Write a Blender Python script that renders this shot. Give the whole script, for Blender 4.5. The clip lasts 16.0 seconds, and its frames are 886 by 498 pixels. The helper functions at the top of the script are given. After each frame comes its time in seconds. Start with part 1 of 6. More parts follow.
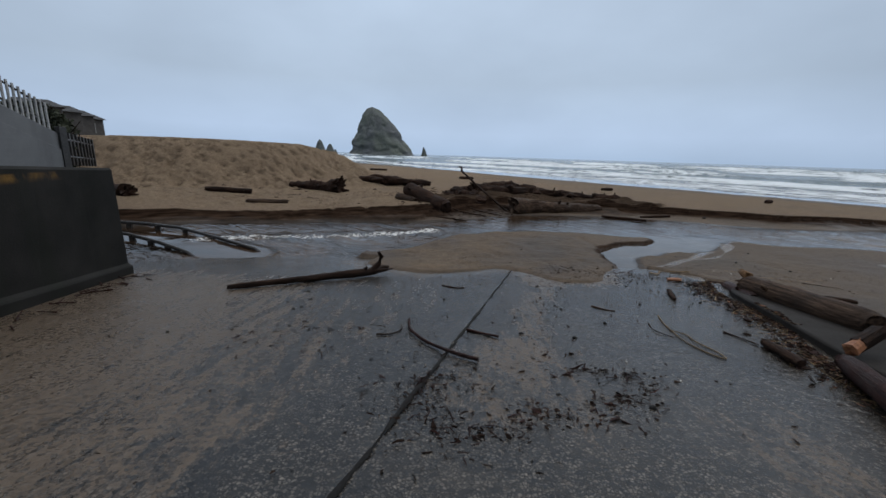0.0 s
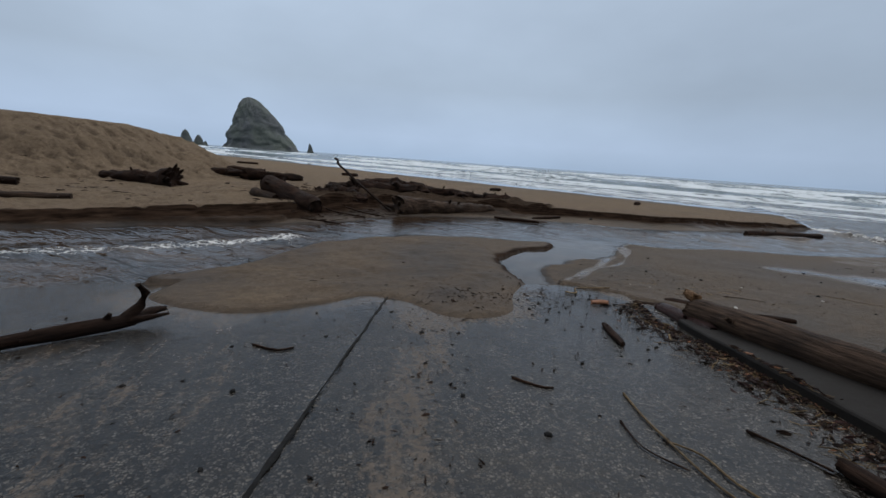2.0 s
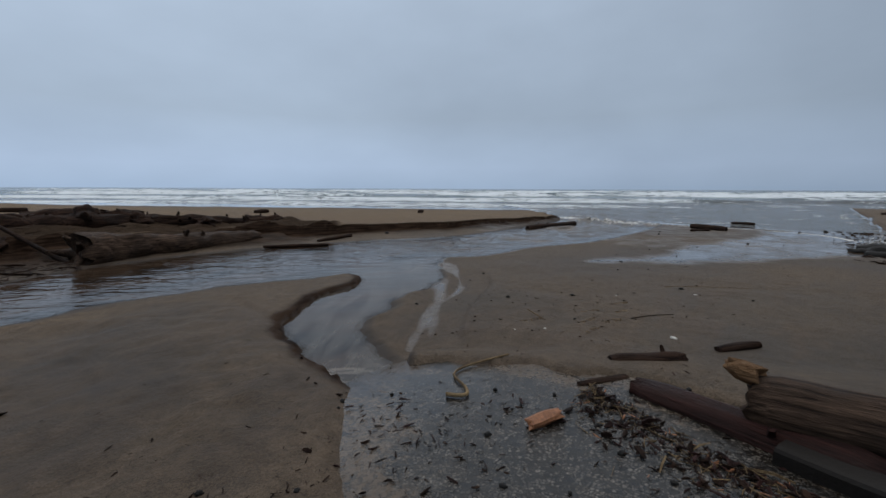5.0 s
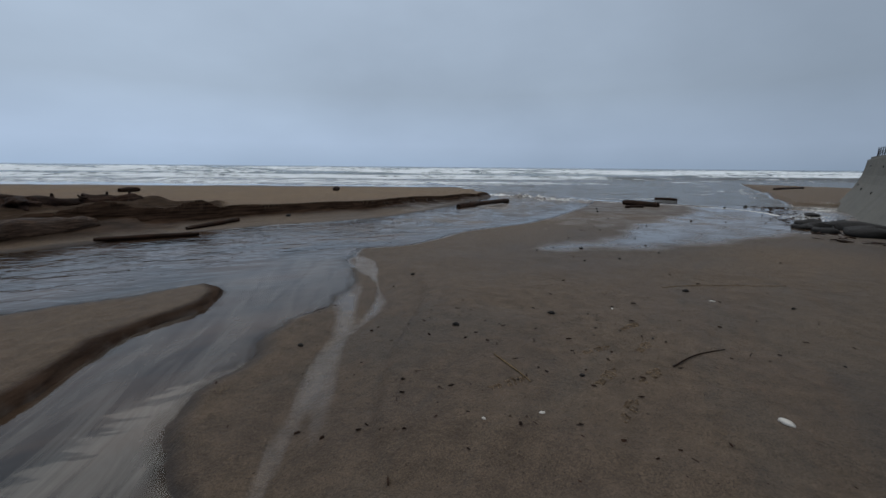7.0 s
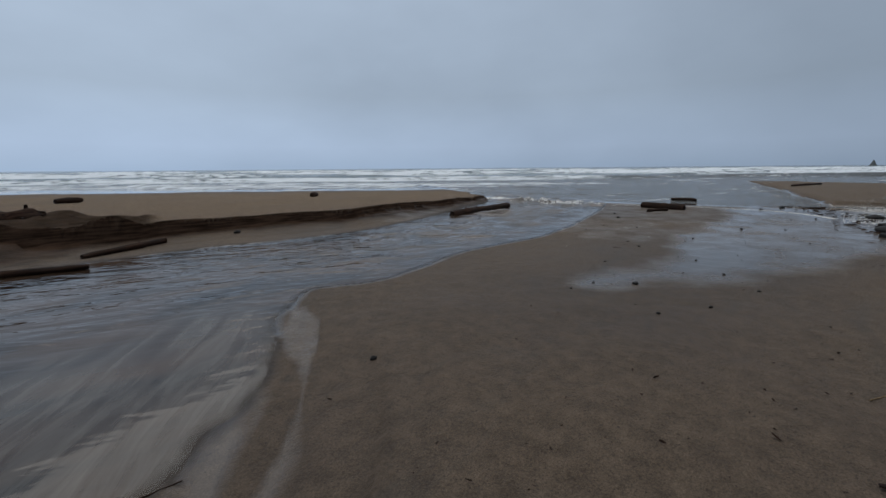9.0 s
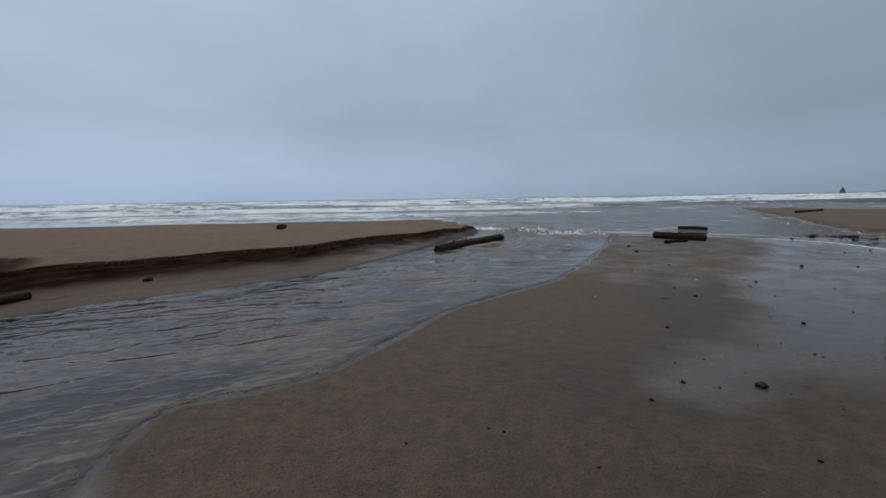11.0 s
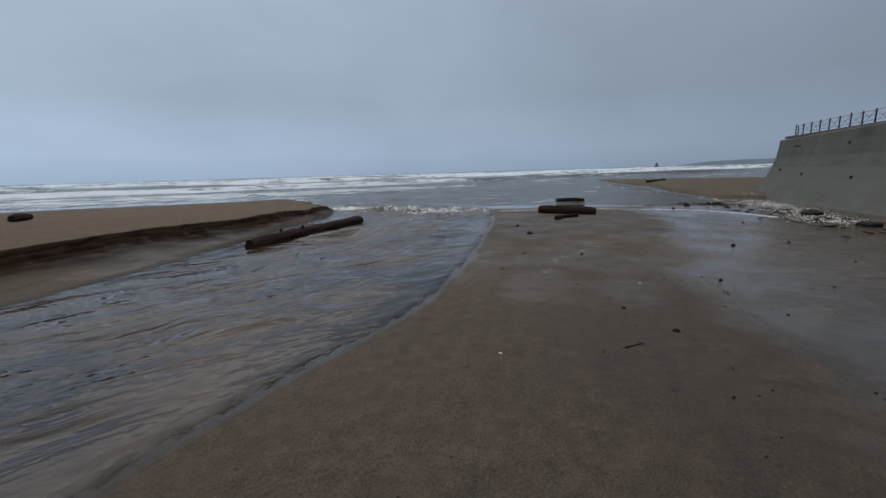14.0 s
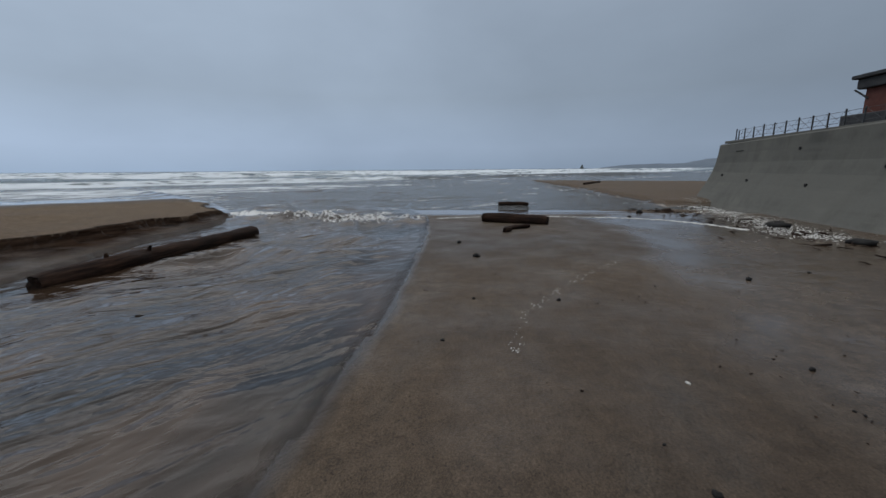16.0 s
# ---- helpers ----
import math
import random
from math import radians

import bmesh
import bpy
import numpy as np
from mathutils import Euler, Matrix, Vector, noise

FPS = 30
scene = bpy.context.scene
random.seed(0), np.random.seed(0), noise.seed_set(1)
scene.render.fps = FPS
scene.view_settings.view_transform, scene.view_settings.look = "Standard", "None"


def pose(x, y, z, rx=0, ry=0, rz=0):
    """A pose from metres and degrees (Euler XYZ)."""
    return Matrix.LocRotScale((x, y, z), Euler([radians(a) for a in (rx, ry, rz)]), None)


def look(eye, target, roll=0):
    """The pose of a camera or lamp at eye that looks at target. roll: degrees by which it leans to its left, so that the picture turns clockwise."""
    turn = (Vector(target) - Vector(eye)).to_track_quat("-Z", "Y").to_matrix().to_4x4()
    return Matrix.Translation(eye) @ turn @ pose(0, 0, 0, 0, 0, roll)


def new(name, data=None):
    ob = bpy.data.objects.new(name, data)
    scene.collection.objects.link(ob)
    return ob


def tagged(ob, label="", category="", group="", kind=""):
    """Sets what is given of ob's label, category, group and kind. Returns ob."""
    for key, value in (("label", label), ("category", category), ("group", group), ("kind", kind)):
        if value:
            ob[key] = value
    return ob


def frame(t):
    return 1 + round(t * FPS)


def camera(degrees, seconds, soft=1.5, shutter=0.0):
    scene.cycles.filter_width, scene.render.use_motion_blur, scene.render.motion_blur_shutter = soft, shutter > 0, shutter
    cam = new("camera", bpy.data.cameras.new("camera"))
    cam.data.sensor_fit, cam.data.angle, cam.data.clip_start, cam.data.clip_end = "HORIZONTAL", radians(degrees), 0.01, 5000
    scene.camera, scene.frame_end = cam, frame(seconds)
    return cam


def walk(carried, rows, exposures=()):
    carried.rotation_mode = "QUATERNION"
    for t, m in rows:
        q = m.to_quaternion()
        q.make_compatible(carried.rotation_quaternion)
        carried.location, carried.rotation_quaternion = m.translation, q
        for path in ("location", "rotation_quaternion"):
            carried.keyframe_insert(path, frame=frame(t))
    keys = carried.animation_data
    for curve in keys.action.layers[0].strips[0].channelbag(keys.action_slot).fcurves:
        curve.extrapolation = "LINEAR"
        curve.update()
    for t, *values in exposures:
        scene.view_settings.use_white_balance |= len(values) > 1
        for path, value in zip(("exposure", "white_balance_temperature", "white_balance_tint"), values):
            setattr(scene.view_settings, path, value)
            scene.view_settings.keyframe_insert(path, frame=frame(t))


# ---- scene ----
cam = camera(95.52, 16.0)

PATH = [
    (0.000, 0.000, 0.000, 1.600, 76.848, -1.756, -0.443),
    (0.500, 0.152, 0.719, 1.530, 77.326, -2.816, -3.788),
    (1.000, 0.370, 1.398, 1.445, 77.445, -3.147, -9.583),
    (1.500, 0.603, 2.125, 1.360, 77.301, -3.441, -13.743),
    (2.000, 0.808, 2.852, 1.231, 77.645, -3.960, -15.561),
    (2.500, 1.010, 3.653, 1.131, 77.772, -3.939, -15.907),
    (3.000, 1.221, 4.346, 1.070, 77.660, -4.002, -18.098),
    (3.500, 1.482, 5.030, 1.005, 78.839, -2.726, -26.085),
    (4.000, 1.796, 5.640, 0.931, 79.881, -1.648, -35.283),
    (4.500, 2.213, 6.207, 0.846, 80.948, -0.884, -41.425),
    (5.000, 2.601, 6.713, 0.775, 81.454, -0.238, -47.148),
    (5.200, 2.783, 6.903, 0.757, 81.185, -0.151, -48.596),
    (7.500, 5.305, 8.740, 0.516, 78.234, -0.393, -58.799),
    (8.000, 5.947, 9.133, 0.479, 78.400, -0.036, -58.832),
    (8.500, 6.535, 9.434, 0.529, 78.468, 0.352, -58.779),
    (8.700, 6.768, 9.556, 0.542, 78.436, 0.431, -58.950),
    (10.800, 9.124, 10.860, 0.455, 82.460, 0.887, -58.808),
    (11.000, 9.344, 10.950, 0.426, 82.785, 0.886, -60.813),
    (11.500, 9.905, 11.176, 0.413, 83.324, 1.058, -63.878),
    (12.000, 10.494, 11.347, 0.362, 82.622, 1.263, -68.350),
    (12.500, 11.138, 11.421, 0.276, 81.356, 1.811, -73.437),
    (13.000, 11.790, 11.563, 0.234, 80.587, 1.864, -75.493),
    (13.500, 12.439, 11.616, 0.201, 80.023, 1.886, -76.478),
    (14.000, 13.100, 11.701, 0.182, 79.225, 1.626, -77.957),
    (14.500, 13.699, 11.772, 0.184, 78.440, 0.922, -80.542),
    (15.000, 14.333, 11.861, 0.182, 78.434, 0.542, -82.683),
    (15.500, 14.906, 11.905, 0.209, 78.496, 0.382, -85.479),
    (16.000, 15.527, 11.873, 0.214, 78.786, 0.441, -86.789),
]
walk(cam, [(r[0], pose(*r[1:])) for r in PATH], [(0.0, 0.14), (2.5, 0.0), (11.0, -0.06), (16.0, -0.06)])

# ---- sky and sun: low grey overcast ----
world = bpy.data.worlds.new("sky")
scene.world = world
world.use_nodes = True
wn, wl = world.node_tree.nodes, world.node_tree.links
bg = wn["Background"]
bg.inputs["Strength"].default_value = 1.0
sky = wn.new("ShaderNodeTexSky")
sky.sky_type, sky.sun_disc = "NISHITA", False
sky.sun_elevation, sky.sun_rotation = radians(72), radians(48)
skyb = wn.new("ShaderNodeVectorMath")
skyb.operation = "SCALE"
skyb.inputs["Scale"].default_value = 0.06
wl.new(sky.outputs[0], skyb.inputs[0])
tc = wn.new("ShaderNodeTexCoord")
sep = wn.new("ShaderNodeSeparateXYZ")
wl.new(tc.outputs["Generated"], sep.inputs[0])
mapc = wn.new("ShaderNodeMapping")
mapc.inputs["Scale"].default_value = (1.6, 1.6, 3.4)
wl.new(tc.outputs["Generated"], mapc.inputs[0])
cl = wn.new("ShaderNodeTexNoise")
cl.inputs["Scale"].default_value, cl.inputs["Detail"].default_value, cl.inputs["Roughness"].default_value = 1.3, 5, 0.5
wl.new(mapc.outputs[0], cl.inputs["Vector"])


def wmath(op, a, b, clamp=False):
    n = wn.new("ShaderNodeMath")
    n.operation, n.use_clamp = op, clamp
    for i, v in enumerate((a, b)):
        if isinstance(v, (int, float)):
            n.inputs[i].default_value = v
        else:
            wl.new(v, n.inputs[i])
    return n.outputs[0]


ramp_z = wn.new("ShaderNodeValToRGB")
el = ramp_z.color_ramp.elements
el[0].position, el[0].color = 0.0, (0.345, 0.46, 0.63, 1)
el[1].position, el[1].color = 1.0, (0.56, 0.69, 0.86, 1)
for p, c in ((0.05, (0.395, 0.505, 0.68, 1)), (0.16, (0.36, 0.445, 0.56, 1)), (0.45, (0.46, 0.56, 0.695, 1))):
    e = ramp_z.color_ramp.elements.new(p)
    e.color = c
wl.new(wmath("MAXIMUM", sep.outputs[2], 0.0), ramp_z.inputs[0])
# thicker cloud towards the north
north = wmath("MULTIPLY_ADD", sep.outputs[1], 0.34)
north.node.inputs[2].default_value = 0.78
vary = wmath("MULTIPLY_ADD", cl.outputs[0], 0.46)
vary.node.inputs[2].default_value = 0.80
grey = wn.new("ShaderNodeVectorMath")
grey.operation = "SCALE"
wl.new(ramp_z.outputs[0], grey.inputs[0])
wl.new(wmath("MULTIPLY", north, vary), grey.inputs["Scale"])
mixw = wn.new("ShaderNodeMix")
mixw.data_type = "RGBA"
mixw.inputs["Factor"].default_value = 0.92
wl.new(skyb.outputs[0], mixw.inputs["A"])
wl.new(grey.outputs[0], mixw.inputs["B"])
wl.new(mixw.outputs["Result"], bg.inputs[0])

sun_data = bpy.data.lights.new("sun", "SUN")
sun_data.energy, sun_data.angle, sun_data.color = 1.5, radians(95), (1.0, 0.94, 0.86)
sun = new("sun", sun_data)
sun.matrix_world = look((0, 0, 40), (-9.7, -8.7, 0))


# ---- materials ----
class Mat:
    """A small wrapper that builds a node material."""

    def __init__(self, name, base, rough=0.6, metal=0.0, spec=0.5):
        self.m = bpy.data.materials.new(name)
        self.m.use_nodes = True
        self.n, self.l = self.m.node_tree.nodes, self.m.node_tree.links
        self.b = self.n["Principled BSDF"]
        self.b.inputs["Base Color"].default_value = (*base, 1)
        self.b.inputs["Roughness"].default_value = rough
        self.b.inputs["Metallic"].default_value = metal
        self.b.inputs["Specular IOR Level"].default_value = spec
        self.geo = self.n.new("ShaderNodeTexCoord")

    def coord(self, scale=(1, 1, 1), turn=0.0, kind="Object"):
        mp = self.n.new("ShaderNodeMapping")
        mp.inputs["Scale"].default_value = scale
        mp.inputs["Rotation"].default_value = (0, 0, turn)
        self.l.new(self.geo.outputs[kind], mp.inputs[0])
        return mp.outputs[0]

    def slant(self, scale, turn):
        """Coordinates turned first and stretched after, for grain that runs aslant."""
        mp = self.n.new("ShaderNodeMapping")
        mp.inputs["Scale"].default_value = scale
        self.l.new(self.coord((1, 1, 1), turn), mp.inputs[0])
        return mp.outputs[0]

    def noise(self, scale, detail=4, vec=None, rough=0.55, distort=0.0):
        t = self.n.new("ShaderNodeTexNoise")
        t.inputs["Scale"].default_value, t.inputs["Detail"].default_value = scale, detail
        t.inputs["Roughness"].default_value, t.inputs["Distortion"].default_value = rough, distort
        self.l.new(vec if vec is not None else self.geo.outputs["Object"], t.inputs["Vector"])
        return t.outputs[0]

    def voronoi(self, scale, vec=None, feature="F1"):
        t = self.n.new("ShaderNodeTexVoronoi")
        t.feature = feature
        t.inputs["Scale"].default_value = scale
        self.l.new(vec if vec is not None else self.geo.outputs["Object"], t.inputs["Vector"])
        return t

    def ramp(self, fac, stops):
        r = self.n.new("ShaderNodeValToRGB")
        r.color_ramp.elements[0].position, r.color_ramp.elements[1].position = stops[0][0], stops[-1][0]
        full = [(p, c if isinstance(c, tuple) else (c, c, c)) for p, c in stops]
        r.color_ramp.elements[0].color, r.color_ramp.elements[1].color = (*full[0][1], 1), (*full[-1][1], 1)
        for p, c in full[1:-1]:
            r.color_ramp.elements.new(p).color = (*c, 1)
        self.l.new(fac, r.inputs[0])
        return r.outputs[0]

    def math(self, op, a, b=0.0, clamp=False):
        t = self.n.new("ShaderNodeMath")
        t.operation, t.use_clamp = op, clamp
        for i, v in enumerate((a, b)):
            if isinstance(v, (int, float)):
                t.inputs[i].default_value = v
            else:
                self.l.new(v, t.inputs[i])
        return t.outputs[0]

    def mix(self, fac, a, b, blend="MIX"):
        t = self.n.new("ShaderNodeMix")
        t.data_type, t.blend_type = "RGBA", blend
        for key, v in (("Factor", fac), ("A", a), ("B", b)):
            if isinstance(v, (int, float)):
                t.inputs[key].default_value = v
            elif isinstance(v, tuple):
                t.inputs[key].default_value = (*v, 1)
            else:
                self.l.new(v, t.inputs[key])
        return t.outputs["Result"]

    def attr(self, name):
        t = self.n.new("ShaderNodeAttribute")
        t.attribute_name = name
        return t.outputs["Fac"]

    def rand(self):
        return self.n.new("ShaderNodeObjectInfo").outputs["Random"]

    def set(self, key, v):
        self.l.new(v, self.b.inputs[key])

    def bump(self, height, strength=0.5, dist=0.01, under=None):
        t = self.n.new("ShaderNodeBump")
        t.inputs["Strength"].default_value, t.inputs["Distance"].default_value = strength, dist
        self.l.new(height, t.inputs["Height"])
        if under is not None:
            self.l.new(under, t.inputs["Normal"])
        self.l.new(t.outputs[0], self.b.inputs["Normal"])
        return t.outputs[0]


def sand_material():
    k = Mat("sand", (0.2, 0.15, 0.1))
    # this mask holds real wetness plus the shade drawn into footprint dents
    wet_shade, film = k.attr("wet_shade"), k.attr("film")
    grain = k.noise(900, 2)
    mid = k.noise(7, 6, rough=0.65)
    large = k.noise(0.5, 7, rough=0.66, distort=0.5)
    dry = k.mix(k.ramp(mid, [(0.3, 0.0), (0.72, 1.0)]), (0.170, 0.121, 0.080), (0.310, 0.229, 0.156))
    dry = k.mix(k.math("MULTIPLY", k.ramp(k.noise(26, 3), [(0.60, 0.0), (0.72, 1.0)]), 0.55), dry, (0.08, 0.06, 0.042))
    wetc = k.mix(k.ramp(large, [(0.35, 0.0), (0.65, 1.0)]), (0.0105, 0.0071, 0.0051), (0.034, 0.0232, 0.0163))
    wetc = k.mix(k.math("MULTIPLY", k.ramp(mid, [(0.42, 0.0), (0.7, 1.0)]), 0.35), wetc, (0.070, 0.048, 0.034))
    # thin veils of dark mineral sand; black also darkens the ground towards low y
    veil = k.ramp(k.math("ADD", k.noise(1.1, 6, k.coord((0.5, 1.7, 1), 0.5), 0.6, 0.8), k.math("MULTIPLY", k.attr("black"), 0.3)), [(0.56, 0.0), (0.70, 1.0)])
    wetc = k.mix(k.math("MULTIPLY", veil, 0.8), wetc, (0.016, 0.0155, 0.015))
    w = k.math("ADD", wet_shade, k.math("MULTIPLY", k.math("SUBTRACT", large, 0.5), 0.5), True)
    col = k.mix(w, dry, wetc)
    col = k.mix(0.5, col, k.mix(1.0, col, k.ramp(grain, [(0.3, 0.4), (0.7, 1.5)]), "MULTIPLY"))
    col = k.mix(0.55, col, k.mix(1.0, col, k.ramp(k.noise(95, 3, rough=0.7), [(0.32, 0.35), (0.5, 1.0), (0.68, 1.9)]), "MULTIPLY"))
    col = k.mix(k.math("MULTIPLY", k.ramp(k.noise(48, 4, rough=0.6), [(0.63, 0.0), (0.69, 1.0)]), 0.7), col, (0.012, 0.009, 0.007))
    # dark brown of damp mud, also used for shade on cut edges
    col = k.mix(k.attr("damp_shade"), col, k.mix(k.ramp(k.noise(3.0, 6, k.coord((0.5, 0.5, 6.0))), [(0.35, 0.0), (0.65, 1.0)]), (0.011, 0.0066, 0.0045), (0.044, 0.0275, 0.0185)))
    k.set("Base Color", col)
    rough = k.math("MULTIPLY_ADD", w, -0.36)
    rough.node.inputs[2].default_value = 0.95
    rough = k.math("ADD", rough, k.math("MULTIPLY", k.math("SUBTRACT", mid, 0.5), 0.18))
    f = k.ramp(k.math("ADD", film, k.math("MULTIPLY", k.math("SUBTRACT", k.noise(1.3, 5), 0.5), 0.45)), [(0.36, 0.0), (0.74, 1.0)])
    mud = k.math("MULTIPLY_ADD", k.attr("damp_shade"), -0.2)
    mud.node.inputs[2].default_value = 0.95
    rough = k.math("MINIMUM", rough, mud)
    k.set("Specular IOR Level", k.math("ADD", k.math("MULTIPLY", k.math("SUBTRACT", 1.0, k.attr("damp_shade")), k.math("MULTIPLY", w, 0.2)), k.math("MULTIPLY", f, 0.2)))
    k.set("Roughness", k.mix(f, k.mix(0.0, rough, rough), (0.05, 0.05, 0.05)))
    dryk = k.math("SUBTRACT", 1.4, w)
    relief = k.math("ADD", k.math("MULTIPLY", mid, 1.0), k.math("MULTIPLY", grain, 0.05))
    relief = k.math("ADD", relief, k.math("MULTIPLY", k.noise(34, 4, rough=0.6), 0.5))
    h = k.math("MULTIPLY", k.math("MULTIPLY", relief, k.math("MULTIPLY", dryk, dryk)), k.math("SUBTRACT", 1.0, f))
    k.bump(h, 1.0, 0.075)
    return k.m


def asphalt_material():
    """Wet road surface with exposed stones, sand washed over it."""
    k = Mat("wet_asphalt", (0.05, 0.05, 0.05), 0.4, 0, 0.24)
    film, flow = k.attr("sandy"), k.attr("flow")
    skew = k.mix(0.045, k.geo.outputs["Object"], k.n.new("ShaderNodeTexNoise").outputs["Color"], "ADD")
    stones = k.voronoi(42, skew)
    small = k.voronoi(105, skew)
    tone, tone2 = k.n.new("ShaderNodeSeparateColor"), k.n.new("ShaderNodeSeparateColor")
    k.l.new(stones.outputs["Color"], tone.inputs[0])
    k.l.new(small.outputs["Color"], tone2.inputs[0])
    pick = k.math("ADD", k.math("MULTIPLY", tone.outputs[0], 0.55), k.math("MULTIPLY", tone2.outputs[0], 0.45))
    chip = k.ramp(pick, [(0.2, (0.004, 0.0034, 0.0028)), (0.45, (0.019, 0.016, 0.0132)), (0.62, (0.056, 0.048, 0.0395)), (0.9, (0.106, 0.091, 0.075))])
    gap = k.ramp(k.voronoi(42, skew, "DISTANCE_TO_EDGE").outputs["Distance"], [(0.02, 0.08), (0.2, 1.0)])
    col = k.mix(1.0, chip, gap, "MULTIPLY")
    large = k.noise(0.9, 6, rough=0.62)
    col = k.mix(k.math("MULTIPLY", k.ramp(large, [(0.45, 0.0), (0.70, 1.0)]), 0.35), col, (0.05, 0.040, 0.030))
    blot = k.noise(9, 5, rough=0.65)
    col = k.mix(0.8, col, k.mix(1.0, col, k.ramp(blot, [(0.36, 0.4), (0.5, 1.0), (0.68, 1.7)]), "MULTIPLY"))
    col = k.mix(k.ramp(k.noise(1.9, 6, k.coord((1.6, 0.8, 1), -0.31), 0.65), [(0.28, 0.75), (0.5, 0.0)]), col, (0.009, 0.009, 0.0095))
    streak = k.noise(2.2, 6, k.coord((3.2, 0.7, 1), -0.31), 0.62, 0.5)
    s = k.math("ADD", film, k.math("MULTIPLY", k.math("SUBTRACT", streak, 0.5), 1.5))
    s = k.ramp(k.math("ADD", s, k.math("MULTIPLY", k.math("SUBTRACT", k.noise(19, 4), 0.5), 0.9)), [(0.46, 0.0), (0.74, 1.0)])
    s = k.math("MULTIPLY", s, k.math("SUBTRACT", 1.0, k.math("MULTIPLY", k.ramp(tone.outputs[1], [(0.55, 0.0), (0.7, 1.0)]), 0.55)))
    col = k.mix(k.math("MULTIPLY", s, 0.85), col, k.mix(k.noise(30, 3), (0.066, 0.047, 0.031), (0.135, 0.098, 0.067)))
    k.set("Base Color", col)
    wetr = k.ramp(k.noise(1.7, 5, k.coord((2.2, 0.8, 1), -0.31)), [(0.35, 0.06), (0.62, 0.20)])
    rough = k.mix(k.math("MULTIPLY", s, 0.8), wetr, (0.5, 0.5, 0.5))
    k.set("Roughness", k.mix(k.math("MULTIPLY", flow, 0.9), rough, (0.05, 0.05, 0.05)))
    k.set("Specular IOR Level", k.math("ADD", k.math("MULTIPLY", flow, 0.22), 0.30))
    h = k.math("ADD", k.math("MULTIPLY", tone.outputs[2], 0.40), k.math("MULTIPLY", k.noise(13, 5, rough=0.65), 0.8))
    h = k.math("ADD", h, k.math("MULTIPLY", k.noise(3.4, 5), 0.9))
    h = k.math("MULTIPLY", h, k.math("SUBTRACT", 1.0, k.math("MULTIPLY", flow, 0.45)))
    k.bump(h, 1.0, 0.019)
    return k.m


def concrete_material(name, a, b, rough=0.7, board=0.0, scale=1.0):
    k = Mat(name, a)
    large = k.noise(0.8 * scale, 6, rough=0.65)
    stain = k.noise(1.6 * scale, 6, k.coord((1.0, 1.0, 0.14)), 0.6)
    lay = k.noise(1.1 * scale, 4, k.coord((0.08, 0.08, 2.6)), 0.6)
    fine = k.noise(55, 5)
    col = k.mix(k.ramp(large, [(0.3, 0.0), (0.7, 1.0)]), a, b)
    col = k.mix(k.math("MULTIPLY", k.ramp(stain, [(0.5, 0.0), (0.75, 1.0)]), 0.5), col, tuple(v * 0.5 for v in a))
    col = k.mix(k.math("MULTIPLY", k.ramp(lay, [(0.45, 0.0), (0.6, 1.0)]), 0.3 + board), col, tuple(v * 0.8 for v in b))
    col = k.mix(0.35, col, k.mix(1.0, col, k.ramp(fine, [(0.3, 0.6), (0.7, 1.3)]), "MULTIPLY"))
    k.b.inputs["Specular IOR Level"].default_value = 0.2
    k.set("Base Color", col)
    k.set("Roughness", k.ramp(large, [(0.3, rough - 0.2), (0.7, rough + 0.1)]))
    k.bump(k.math("ADD", k.math("MULTIPLY", fine, 0.4), lay), 0.5, 0.02)
    return k.m


def wood_material(name, dark, light, rough=0.5, worn=0.5):
    """Weathered driftwood: grain along the local x axis."""
    k = Mat(name, dark)
    grain = k.noise(5.0, 6, k.coord((0.35, 5.5, 5.5)), 0.65, 0.4)
    fine = k.noise(22, 4, k.coord((0.25, 6, 6)), 0.6)
    patch = k.noise(1.7, 5, rough=0.6)
    col = k.mix(k.ramp(grain, [(0.34, 0.0), (0.66, 1.0)]), dark, light)
    col = k.mix(k.ramp(patch, [(0.5 - 0.2 * worn, 0.65), (0.75, 0.0)]), col, tuple(v * 0.55 for v in dark))
    col = k.mix(0.5, col, k.mix(1.0, col, k.ramp(fine, [(0.3, 0.45), (0.7, 1.5)]), "MULTIPLY"))
    rnd = k.rand()
    col = k.mix(1.0, col, k.ramp(rnd, [(0.0, 0.8), (1.0, 1.2)]), "MULTIPLY")
    k.b.inputs["Specular IOR Level"].default_value = 0.12
    k.set("Base Color", col)
    k.set("Roughness", k.ramp(patch, [(0.3, rough - 0.1), (0.7, rough + 0.25)]))
    k.bump(k.math("ADD", grain, k.math("MULTIPLY", fine, 0.5)), 0.9, 0.03)
    return k.m


def plain(name, a, b, scale=8.0, rough=0.6, metal=0.0, bump=0.3, dist=0.01):
    k = Mat(name, a, rough, metal, 0.25 if rough > 0.3 else 0.5)
    nz = k.noise(scale, 5, rough=0.65)
    k.set("Base Color", k.mix(k.ramp(nz, [(0.3, 0.0), (0.7, 1.0)]), a, b))
    k.set("Roughness", k.ramp(k.noise(scale * 0.4, 3), [(0.3, max(rough - 0.12, 0.02)), (0.7, rough + 0.12)]))
    k.bump(nz, bump, dist)
    return k.m


